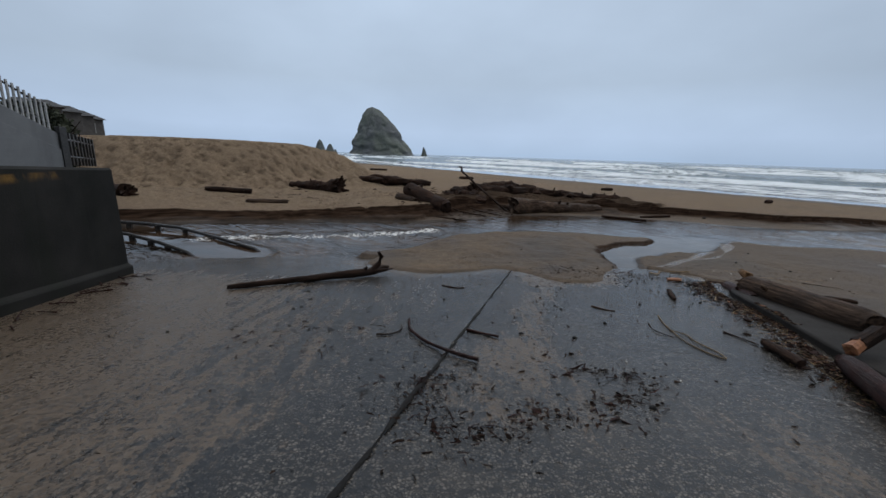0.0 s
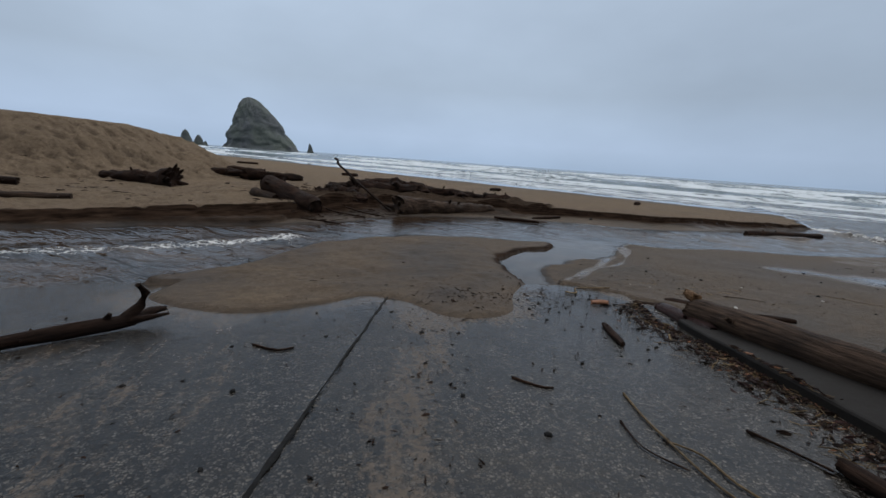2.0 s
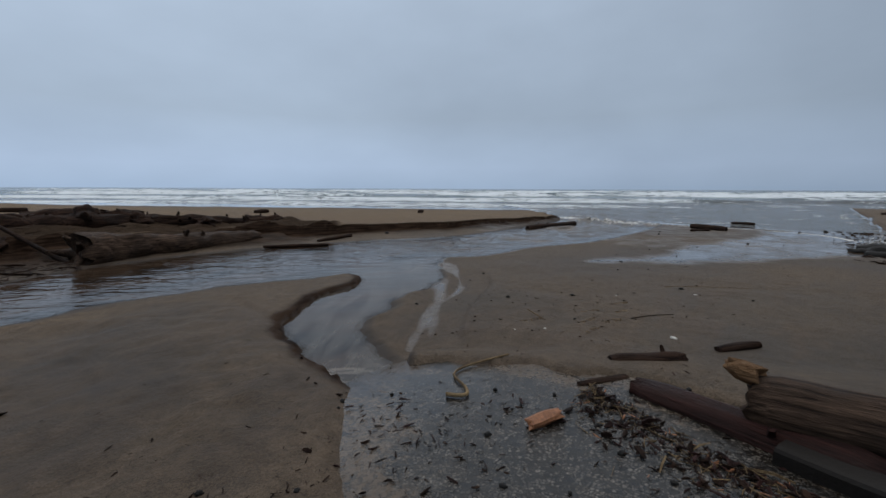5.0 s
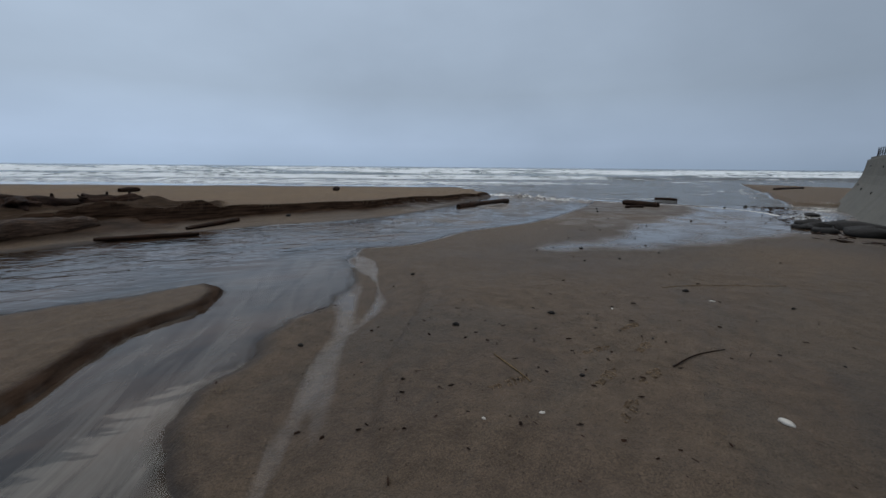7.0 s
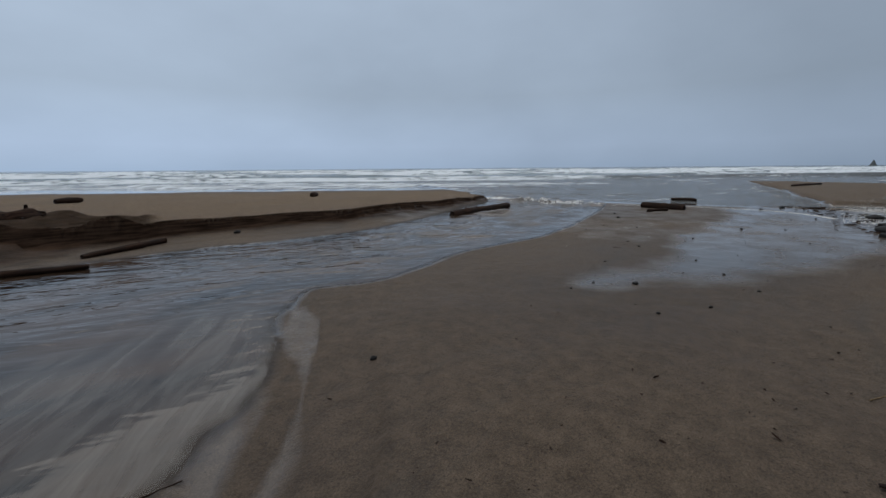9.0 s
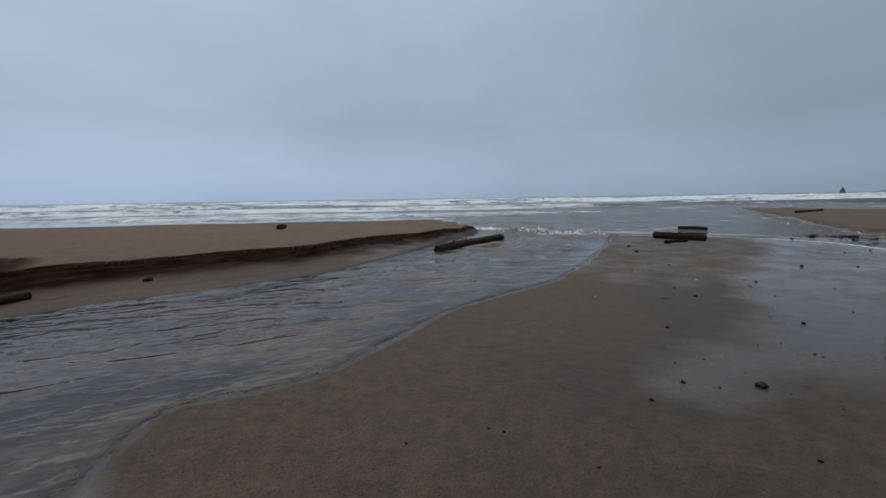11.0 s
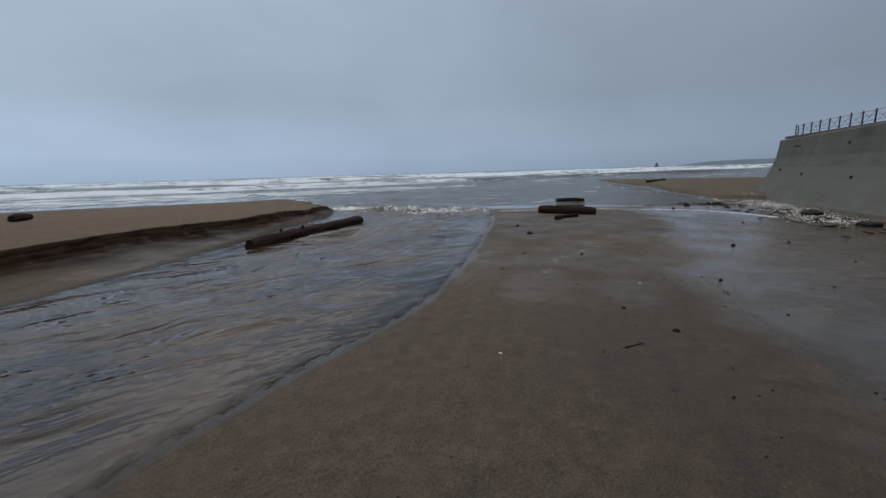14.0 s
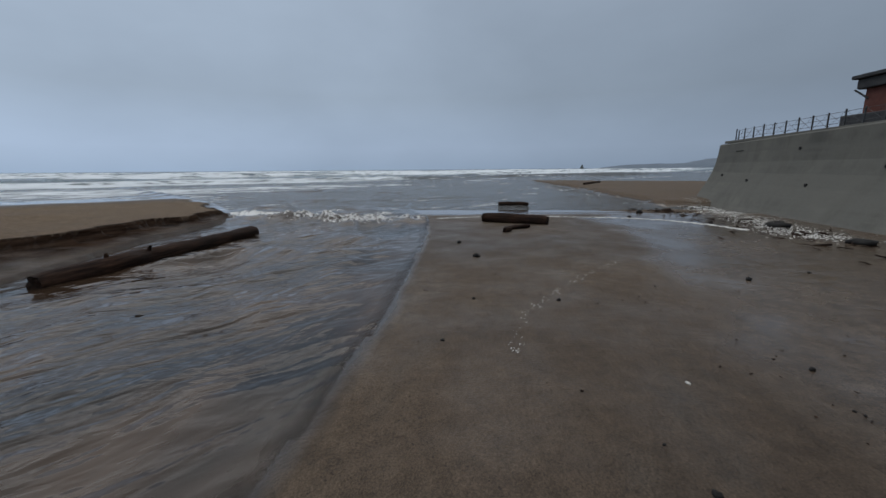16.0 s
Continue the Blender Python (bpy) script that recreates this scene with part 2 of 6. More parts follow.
def stream_material():
    """Shallow silty creek water: clear where it thins out, brown where deep, broken by foam."""
    k = Mat("creek_water", (0.05, 0.042, 0.032), 0.06)
    k.b.inputs["IOR"].default_value = 1.33
    depth, foam = k.attr("depth"), k.attr("foam")
    silt = k.noise(0.9, 4, k.slant((0.7, 1.3, 1), 0.2), 0.55, 0.6)
    col = k.mix(k.ramp(silt, [(0.35, 0.0), (0.65, 1.0)]), (0.010, 0.0071, 0.0050), (0.058, 0.036, 0.0225))
    web = k.voronoi(5.5, k.coord((0.8, 1.5, 1), 0.2), "DISTANCE_TO_EDGE").outputs["Distance"]
    lace = k.math("SUBTRACT", k.noise(7.5, 6, rough=0.7, distort=0.6), k.math("MULTIPLY", web, 0.55))
    fm = k.math("ADD", k.math("MULTIPLY", foam, 1.0), k.math("MULTIPLY", k.math("SUBTRACT", lace, 0.42), 1.6))
    fm = k.math("MULTIPLY", k.ramp(fm, [(0.55, 0.0), (0.85, 1.0)]), k.ramp(foam, [(0.05, 0.0), (0.25, 1.0)]))
    silk = k.math("MULTIPLY", k.attr("silk"), k.ramp(k.noise(1.7, 6, k.slant((0.45, 2.6, 1), -0.72), 0.6, 1.1), [(0.38, 0.0), (0.68, 1.0)]))
    col = k.mix(k.math("MULTIPLY", silk, 0.55), col, (0.15, 0.135, 0.115))
    k.set("Base Color", k.mix(fm, col, (0.62, 0.61, 0.58)))
    k.set("Roughness", k.mix(fm, (0.05, 0.05, 0.05), (0.6, 0.6, 0.6)))
    a = k.ramp(depth, [(0.0, 0.3), (0.3, 0.6), (1.0, 0.96)])
    k.set("Alpha", k.math("MAXIMUM", a, fm))
    rip = k.noise(2.0, 2, k.slant((1.5, 0.55, 1), -0.93), 0.5, 0.6)
    rip = k.math("ADD", rip, k.math("MULTIPLY", k.noise(6.5, 2, k.slant((1.5, 0.6, 1), -0.8), 0.5, 0.4), 0.22))
    k.bump(k.math("MULTIPLY", rip, k.attr("rough")), 1.0, 0.11)
    return k.m


def sea_material():
    k = Mat("surf", (0.1, 0.13, 0.14), 0.12)
    k.b.inputs["IOR"].default_value = 1.33
    foam, shallow = k.attr("foam"), k.attr("shallow")
    long = k.noise(0.16, 7, k.coord((0.6, 0.09, 1), 0.0), 0.68, 0.5)
    mid = k.noise(0.5, 7, k.coord((1.0, 0.42, 1), 0.12), 0.74, 0.8)
    lace = k.voronoi(0.9, k.coord((1.0, 0.5, 1), 0.2), "DISTANCE_TO_EDGE").outputs["Distance"]
    deep = k.mix(long, (0.035, 0.062, 0.066), (0.10, 0.135, 0.138))
    deep = k.mix(k.math("MULTIPLY", shallow, 0.85), deep, (0.062, 0.054, 0.045))
    f = k.math("ADD", foam, k.math("MULTIPLY", k.math("SUBTRACT", k.math("ADD", long, k.math("MULTIPLY", mid, 1.1)), 1.05), 2.6))
    f = k.math("SUBTRACT", f, k.math("MULTIPLY", lace, 0.9))
    f = k.ramp(f, [(0.38, 0.0), (0.82, 1.0)])
    k.set("Base Color", k.mix(f, deep, k.mix(mid, (0.55, 0.60, 0.63), (0.88, 0.90, 0.90))))
    k.set("Roughness", k.mix(f, (0.12, 0.12, 0.12), (0.7, 0.7, 0.7)))
    k.bump(k.math("ADD", mid, k.math("MULTIPLY", k.noise(2.2, 4, k.coord((1.5, 0.5, 1))), 0.9)), 0.9, 0.45)
    return k.m


def rock_material():
    k = Mat("hazed_basalt", (0.06, 0.06, 0.058), 0.9)
    a = k.noise(0.05, 7, rough=0.65)
    grass = k.ramp(k.math("ADD", k.noise(0.035, 5), k.math("MULTIPLY", k.noise(0.4, 4), 0.3)), [(0.55, 0.0), (0.75, 1.0)])
    # rock greys lifted and evened: distance haze is put into this colour
    col = k.mix(k.ramp(a, [(0.3, 0.0), (0.7, 1.0)]), (0.098, 0.104, 0.108), (0.135, 0.142, 0.145))
    k.set("Base Color", k.mix(k.math("MULTIPLY", grass, 0.6), col, (0.12, 0.14, 0.105)))
    k.bump(k.noise(0.12, 7, rough=0.7), 1.0, 3.0)
    return k.m


def rusty_block_material():
    k = Mat("stained_concrete", (0.03, 0.03, 0.028), 0.72, 0, 0.12)
    base = k.mix(k.ramp(k.noise(1.3, 6), [(0.3, 0.0), (0.7, 1.0)]), (0.0085, 0.008, 0.007), (0.023, 0.0215, 0.019))
    base = k.mix(k.math("MULTIPLY", k.ramp(k.noise(2.5, 5, k.coord((1, 1, 0.12))), [(0.5, 0.0), (0.7, 1.0)]), 0.5), base, (0.013, 0.015, 0.010))
    sepz = k.n.new("ShaderNodeSeparateXYZ")
    k.l.new(k.geo.outputs["Object"], sepz.inputs[0])
    band = k.ramp(k.math("MULTIPLY", sepz.outputs[2], 0.5), [(0.535, 0.0), (0.57, 1.0), (0.595, 0.9), (0.605, 0.0)])
    rust = k.math("MULTIPLY", band, k.ramp(k.noise(1.5, 6, k.coord((1, 1, 0.7))), [(0.52, 0.0), (0.66, 1.0)]))
    k.set("Base Color", k.mix(k.math("MULTIPLY", rust, 0.8), base, (0.24, 0.13, 0.03)))
    k.bump(k.noise(40, 5), 0.4, 0.01)
    return k.m


SAND, ASPHALT = sand_material(), asphalt_material()
KERB = concrete_material("wet_kerb_concrete", (0.005, 0.0039, 0.003), (0.015, 0.0115, 0.009), 0.75)
SEAWALL = concrete_material("seawall_concrete", (0.080, 0.077, 0.066), (0.145, 0.138, 0.119), 0.85, 0.45)
GREYWALL = concrete_material("grey_wall_concrete", (0.11, 0.115, 0.12), (0.17, 0.175, 0.18), 0.8)
BLOCK = rusty_block_material()
STREAM, SEA, HAZED_BASALT = stream_material(), sea_material(), rock_material()
DRIFT = wood_material("grey_driftwood", (0.014, 0.008, 0.0055), (0.15, 0.094, 0.062), 0.65)
DARKWOOD = wood_material("dark_wet_driftwood", (0.009, 0.0046, 0.0032), (0.072, 0.039, 0.025), 0.75)
REDWOOD = wood_material("red_brown_wet_log", (0.014, 0.0058, 0.0048), (0.070, 0.028, 0.022), 0.42)
PALEWOOD = wood_material("bare_pale_wood", (0.16, 0.085, 0.04), (0.36, 0.2, 0.1), 0.55)
STRAW = wood_material("straw", (0.14, 0.09, 0.045), (0.36, 0.25, 0.13), 0.6)
BLACK = plain("wet_black_stone", (0.005, 0.0046, 0.0042), (0.018, 0.016, 0.0145), 30, 0.8)
ENDGRAIN = plain("split_wood", (0.13, 0.05, 0.025), (0.34, 0.15, 0.07), 25, 0.55)
RAILWOOD = plain("wet_rail_timber", (0.018, 0.016, 0.015), (0.045, 0.042, 0.04), 18, 0.35)
WHITE = plain("shell", (0.4, 0.37, 0.32), (0.6, 0.57, 0.52), 40, 0.4)
FOAM = plain("sea_foam", (0.40, 0.39, 0.36), (0.62, 0.61, 0.58), 30, 0.7, 0, 0.8, 0.03)
METAL = plain("weathered_metal", (0.035, 0.035, 0.036), (0.07, 0.068, 0.066), 20, 0.5, 0.4)
PAINTW = plain("white_fence_paint", (0.22, 0.22, 0.22), (0.42, 0.42, 0.41), 12, 0.6)
SHINGLE = plain("grey_shingle", (0.075, 0.07, 0.066), (0.13, 0.122, 0.115), 2.5, 0.85)
ROOFM = plain("dark_roof", (0.03, 0.03, 0.032), (0.055, 0.054, 0.054), 3, 0.8)
REDSIDING = plain("red_siding", (0.085, 0.028, 0.02), (0.12, 0.042, 0.03), 4, 0.7)
GLASS = plain("window_glass", (0.03, 0.035, 0.04), (0.05, 0.055, 0.06), 2, 0.06, 0, 0.02)
BRIGHTGLASS = plain("curtained_window", (0.4, 0.4, 0.38), (0.5, 0.5, 0.47), 2, 0.2, 0, 0.02)
JOINT = plain("joint_grit", (0.003, 0.0028, 0.0026), (0.009, 0.008, 0.0075), 60, 0.85)
SHRUB = plain("dark_scrub", (0.018, 0.022, 0.014), (0.05, 0.055, 0.035), 0.8, 0.95, 0, 0.9, 0.5)
# sea mist is put into the headland's pale blue-grey colour
HEADLAND = plain("mist_tinted_headland", (0.115, 0.14, 0.17), (0.15, 0.178, 0.21), 0.02, 0.95, 0, 0.5, 5)


# ---- building helpers ----
def mesh_object(name, bm, mat, smooth=True):
    me = bpy.data.meshes.new(name)
    bm.to_mesh(me)
    bm.free()
    me.materials.append(mat)
    if smooth:
        me.polygons.foreach_set("use_smooth", [True] * len(me.polygons))
    return new(name, me)


def part(name, bm, mat, parent, label="", smooth=False):
    ob = mesh_object(name, bm, mat, smooth)
    ob.parent = parent
    return tagged(ob, label)


def thing(name, label, category, group="", kind="", at=None):
    ob = new(name)
    if at is not None:
        ob.matrix_world = at
    return tagged(ob, label, category, group, kind)


def add_box(bm, c, size, bevel=0.0, turn=0.0):
    made = bmesh.ops.create_cube(bm, size=1.0, matrix=pose(*c, 0, 0, turn) @ Matrix.Diagonal((*size, 1)))
    if bevel:
        edges = {e for v in made["verts"] for e in v.link_edges}
        bmesh.ops.bevel(bm, geom=list(edges), offset=bevel, segments=2, affect="EDGES", profile=0.5)
    return bm


def box(c, size, bevel=0.0, turn=0.0):
    return add_box(bmesh.new(), c, size, bevel, turn)


def add_tube(bm, pts, radii, sides=10, rough=0.0, seed=0.0, flat=1.0):
    """A tapering tube through pts, with an uneven skin and closed, slightly broken ends."""
    pts = [Vector(p) for p in pts]
    rings = []
    for i, p in enumerate(pts):
        way = (pts[min(i + 1, len(pts) - 1)] - pts[max(i - 1, 0)]).normalized()
        side = way.cross(Vector((0, 0, 1)))
        side = side.normalized() if side.length > 1e-4 else Vector((1, 0, 0))
        up = side.cross(way)
        ring = []
        for s in range(sides):
            a = 2 * math.pi * s / sides
            n = Vector((math.cos(a), math.sin(a), 0))
            k = (1 + rough * 0.9 * noise.noise(Vector((i * 0.16, seed * 3, 1)))) * 1 + rough * (noise.noise(Vector((n.x * 1.3 + seed, n.y * 1.3, i * 0.35 + seed))) + 0.5 * noise.noise(Vector((n.x * 4 + seed, n.y * 4, i * 0.12))))
            torn = way * radii[i] * 1.2 * rough * noise.noise(Vector((n.x * 2.5, n.y * 2.5, seed + i))) * 3 if i in (0, len(pts) - 1) else Vector()
            ring.append(bm.verts.new(p + (side * n.x + up * n.y * flat) * radii[i] * k + torn))
        rings.append(ring)
    for a, b in zip(rings, rings[1:]):
        for s in range(sides):
            bm.faces.new((a[s], a[(s + 1) % sides], b[(s + 1) % sides], b[s]))
    for ring, sign in ((rings[0], -1), (rings[-1], 1)):
        c = sum((v.co for v in ring), Vector()) / sides
        way = (pts[1] - pts[0] if sign < 0 else pts[-1] - pts[-2]).normalized() * sign
        inner = [bm.verts.new(c + (v.co - c) * 0.72 + way * radii[0 if sign < 0 else -1] * 0.12 * random.uniform(0.2, 1.4)) for v in ring]
        mid = bm.verts.new(c + way * radii[0 if sign < 0 else -1] * 0.08)
        for s in range(sides):
            t = (s + 1) % sides
            q = (ring[s], inner[s], inner[t], ring[t])
            bm.faces.new(q if sign > 0 else q[::-1])
            f = (inner[s], mid, inner[t])
            bm.faces.new(f if sign > 0 else f[::-1])
    return bm


def spine(a, b, steps, bend=0.0, seed=0.0):
    a, b = Vector(a), Vector(b)
    out = []
    for i in range(steps + 1):
        t = i / steps
        wob = math.sin(math.pi * t) * bend
        p = a.lerp(b, t)
        p += Vector((noise.noise(Vector((t * 2.2, seed, 0))), noise.noise(Vector((t * 2.2, seed, 9))), 0.5 * noise.noise(Vector((t * 2.2, seed, 5))))) * wob
        out.append(p)
    return out


def driftwood(name, a, b, r0, r1, mat, label, bend=0.15, rough=0.16, knots=3, roots=0, seed=1.0, sides=18, category="log", group="driftwood", flat=1.0):
    """A log from a to b: trunk, broken branch stubs and, where it has them, a flare of torn roots at a."""
    a, b = Vector(a), Vector(b)
    length = (b - a).length
    rz = math.atan2(b.y - a.y, b.x - a.x)
    ry = -math.asin((b.z - a.z) / length)
    m = Matrix.Translation(a) @ Euler((0, ry, rz)).to_matrix().to_4x4()
    rng = random.Random(int(seed * 97))
    top = thing(name, label, category, group, at=m)
    n = max(8, int(length / 0.12))
    pts = spine((0, 0, 0), (length, 0, 0), n, bend * length * 0.12, seed)
    rad = [r0 + (r1 - r0) * i / n + (r0 * 0.5 * math.exp(-i * length / n / (r0 * 2)) if roots else 0) for i in range(n + 1)]
    # ends worn round by the sea
    rad[-1], rad[-2] = rad[-1] * 0.74, rad[-2] * 0.94
    if not roots:
        rad[0], rad[1] = rad[0] * 0.8, rad[1] * 0.96
    part("trunk", add_tube(bmesh.new(), pts, rad, sides, rough, seed, flat), mat, top, smooth=True)
    for k in range(knots):
        t = rng.uniform(0.15, 0.9)
        i = int(t * n)
        ang = rng.uniform(-0.2, math.pi + 0.2)
        out = Vector((rng.uniform(-0.4, 0.4), math.cos(ang), abs(math.sin(ang)))).normalized()
        r = rad[i]
        s0 = pts[i] + out * r * 0.6
        part("branch_stub", add_tube(bmesh.new(), [s0, s0 + out * r * 0.55, s0 + out * r * rng.uniform(0.75, 1.1)], [r * 0.26, r * 0.2, r * 0.13], 8, 0.3, k + seed), mat, top, smooth=True)
    for k in range(roots):
        ang = 2 * math.pi * (k + rng.uniform(-0.2, 0.2)) / roots
        out = Vector((-0.55, math.cos(ang), math.sin(ang) * 0.8 + 0.1)).normalized()
        s0 = Vector((r0 * 0.25, 0, 0))
        ln = r0 * rng.uniform(1.3, 2.3)
        mid = s0 + out * ln * 0.55
        tip = mid + (out + Vector((rng.uniform(-0.8, 0.1), rng.uniform(-0.4, 0.4), rng.uniform(-0.3, 0.5)))) * ln * 0.4
        part("root", add_tube(bmesh.new(), [s0, mid, tip], [r0 * 0.5, r0 * 0.3, r0 * 0.1], 8, 0.35, k * 3 + seed), mat, top, smooth=True)
    return top


def stick(name, pts, r, mat, label, category="stick", group="washed-up sticks", sides=7, taper=0.6, smooth_steps=4):
    """A thin branch along a smooth line through pts."""
    pts = [Vector(p) for p in pts]
    line = []
    for i in range(len(pts) - 1):
        p0, p1, p2, p3 = pts[max(i - 1, 0)], pts[i], pts[i + 1], pts[min(i + 2, len(pts) - 1)]
        for s in range(smooth_steps):
            t = s / smooth_steps
            line.append(0.5 * (2 * p1 + (p2 - p0) * t + (2 * p0 - 5 * p1 + 4 * p2 - p3) * t * t + (3 * p1 - p0 - 3 * p2 + p3) * t ** 3))
    line.append(pts[-1])
    base = pts[0].copy()
    n = len(line)
    bm = add_tube(bmesh.new(), [p - base for p in line], [r * (1 - (1 - taper) * i / (n - 1)) for i in range(n)], sides, 0.3, r * 31 + base.x)
    ob = mesh_object(name, bm, mat)
    ob.location = base
    return tagged(ob, label, category, group)


# ---- numbers that shape the ground ----
def lattice(ix, iy, seed):
    h = (ix.astype(np.int64) * 374761393 + iy.astype(np.int64) * 668265263 + seed * 974711) & 0xFFFFFFFF
    h = ((h ^ (h >> 13)) * 1274126177) & 0xFFFFFFFF
    return ((h ^ (h >> 16)) & 0xFFFF) / 32767.5 - 1.0


def vnoise(x, y, seed=0):
    ix, iy = np.floor(x), np.floor(y)
    fx, fy = x - ix, y - iy
    fx, fy = fx * fx * (3 - 2 * fx), fy * fy * (3 - 2 * fy)
    a, b = lattice(ix, iy, seed), lattice(ix + 1, iy, seed)
    c, d = lattice(ix, iy + 1, seed), lattice(ix + 1, iy + 1, seed)
    return (a * (1 - fx) + b * fx) * (1 - fy) + (c * (1 - fx) + d * fx) * fy


def fbm(x, y, octaves=4, seed=0, gain=0.5):
    out, amp = 0.0, 1.0
    for o in range(octaves):
        out = out + amp * vnoise(x * 2 ** o + 17.3 * o, y * 2 ** o - 9.1 * o, seed + o)
        amp *= gain
    return out


def sstep(a, b, x):
    t = np.clip((x - a) / (b - a), 0, 1)
    return t * t * (3 - 2 * t)


def curve(pts, steps=5):
    """A smooth line through a few points (Catmull-Rom)."""
    p = np.array(pts, float)
    out = []
    for i in range(len(p) - 1):
        p0, p1, p2, p3 = p[max(i - 1, 0)], p[i], p[i + 1], p[min(i + 2, len(p) - 1)]
        for s in range(steps):
            t = s / steps
            out.append(0.5 * (2 * p1 + (p2 - p0) * t + (2 * p0 - 5 * p1 + 4 * p2 - p3) * t * t + (3 * p1 - p0 - 3 * p2 + p3) * t ** 3))
    out.append(p[-1])
    return np.array(out)


def dist_line(x, y, line):
    best = np.full(x.shape, 1e9)
    for (ax, ay), (bx, by) in zip(line, line[1:]):
        dx, dy = bx - ax, by - ay
        t = np.clip(((x - ax) * dx + (y - ay) * dy) / (dx * dx + dy * dy + 1e-12), 0, 1)
        best = np.minimum(best, (x - ax - t * dx) ** 2 + (y - ay - t * dy) ** 2)
    return np.sqrt(best)


def inside(x, y, poly):
    r = np.zeros(x.shape, bool)
    for (ax, ay), (bx, by) in zip(poly, np.roll(poly, -1, axis=0)):
        if ay == by:
            continue
        r ^= ((ay > y) != (by > y)) & (x < (bx - ax) * (y - ay) / (by - ay) + ax)
    return r


def signed(x, y, poly):
    """Distance to the edge of a closed outline, negative inside."""
    d = dist_line(x, y, np.vstack([poly, poly[:1]]))
    return np.where(inside(x, y, poly), -d, d)


SOUTH_EDGE = curve([(-16, 9.2), (-9.5, 12.6), (-5.4, 14.2), (-3.9, 15.2), (-0.9, 16.3), (1.0, 17.2), (3.4, 19.0), (6, 19.6), (8.5, 19.3), (11, 19.0), (14.8, 17.6), (18.1, 17.6), (20, 17.8), (24, 18.5), (27, 18.9), (31, 21.5), (38, 28), (50, 42)])
NORTH_EDGE = curve([(45, 14.6), (33, 14.3), (30.8, 13.9), (27.5, 13.2), (24.3, 12.8), (19.5, 12.7), (17.1, 12.85), (15.4, 13.35), (14, 13.65), (12.8, 13.65), (11.7, 13.75), (10.8, 14.35), (10.0, 13.8)])
CHANNEL = curve([(10.0, 13.8), (9.0, 12.7), (8.0, 12.1), (7.2, 11.9), (6.1, 11.35), (5.5, 10.8), (5.4, 10.3), (5.2, 9.6), (4.7, 9.6), (4.7, 10.3), (4.8, 11.0), (4.9, 11.8), (5.3, 12.4), (6.2, 13.0), (7.1, 13.2), (7.55, 13.9), (7.3, 14.3), (5.6, 14.9), (4.0, 15.1), (2.7, 14.95), (1.3, 14.3), (0.4, 13.4), (-0.4, 12.2), (-1.2, 10.9), (-2.8, 9.9), (-5.0, 8.7), (-9, 7.5), (-16, 5)], 4)
CREEK = np.vstack([SOUTH_EDGE, NORTH_EDGE, CHANNEL])
SCARP = curve([(-30, 9), (-16, 11), (-10, 13.4), (-6.0, 14.75), (-4.5, 15.75), (-2.5, 16.8), (-0.2, 18.3), (1.6, 20.6), (4.2, 22.0), (7.5, 22.0), (10.5, 21.2), (12.5, 20.9), (15.5, 19.9), (17.2, 19.5), (20.2, 19.4), (23.7, 19.3), (27.5, 19.4), (31, 22.3), (38, 29), (55, 48)])
SOUTH_LAND = np.vstack([SCARP, [(200, 400), (-400, 400), (-400, 9)]])
ISLAND = curve([(-1.0, 8.5), (-0.2, 8.15), (0.8, 8.5), (1.3, 8.9), (1.7, 8.8), (2.05, 8.3), (2.3, 7.7), (2.75, 7.5), (3.3, 7.7), (3.75, 8.6), (4.3, 9.4), (4.7, 10.2), (4.8, 14), (1, 15), (-0.6, 12), (-1.3, 10.4), (-1.6, 9.2), (-1.0, 8.5)], 4)
GROOVE = curve([(5.6, 10.0), (6.2, 10.5), (7.0, 11.0), (8.3, 11.6), (9.3, 12.5), (10.3, 13.9)])
BRAID = curve([(5.9, 10.7), (7.1, 11.5), (8.4, 12.25), (9.4, 13.1), (10.2, 14.0)])
POOL = curve([(12.4, 11.5), (13.6, 11.1), (15.2, 10.7), (17.6, 10.2), (20.6, 9.6), (24, 8.9), (28, 8.6), (28, 2.6), (21, 4.0), (18.0, 5.8), (15.0, 7.8), (12.9, 9.9), (12.4, 11.5)], 4)
PILE = np.array([(0.8, 20.6), (2.8, 23.0), (5.5, 23.6), (10.5, 22.6)])


def kerb_x(y):
    return 4.0 + (y - 3.1) * 0.333


def ramp_edge(y):
    """The seaward edge of the asphalt past the end of the kerb."""
    return np.minimum(kerb_x(y) + np.where(y < 6.3, 0.85, 0.5), 5.87 - (y - 8) * 0.36 + np.where(y < 6.3, 9, 0) + 0.08 * np.sin(y * 3.1) + 0.05 * np.sin(y * 8.3))


def ramp_height(y):
    return 0.05 - 0.107 * y


def water_level(x):
    return np.where(x > 8, -1.13 - 0.0052 * (np.minimum(x, 30) - 8), -1.13 + 0.045 * np.clip(-1 - x, 0, 6)) + 0.0 * x


def along(x, y):
    """Distance out to sea."""
    return 0.81 * x + 0.58 * y


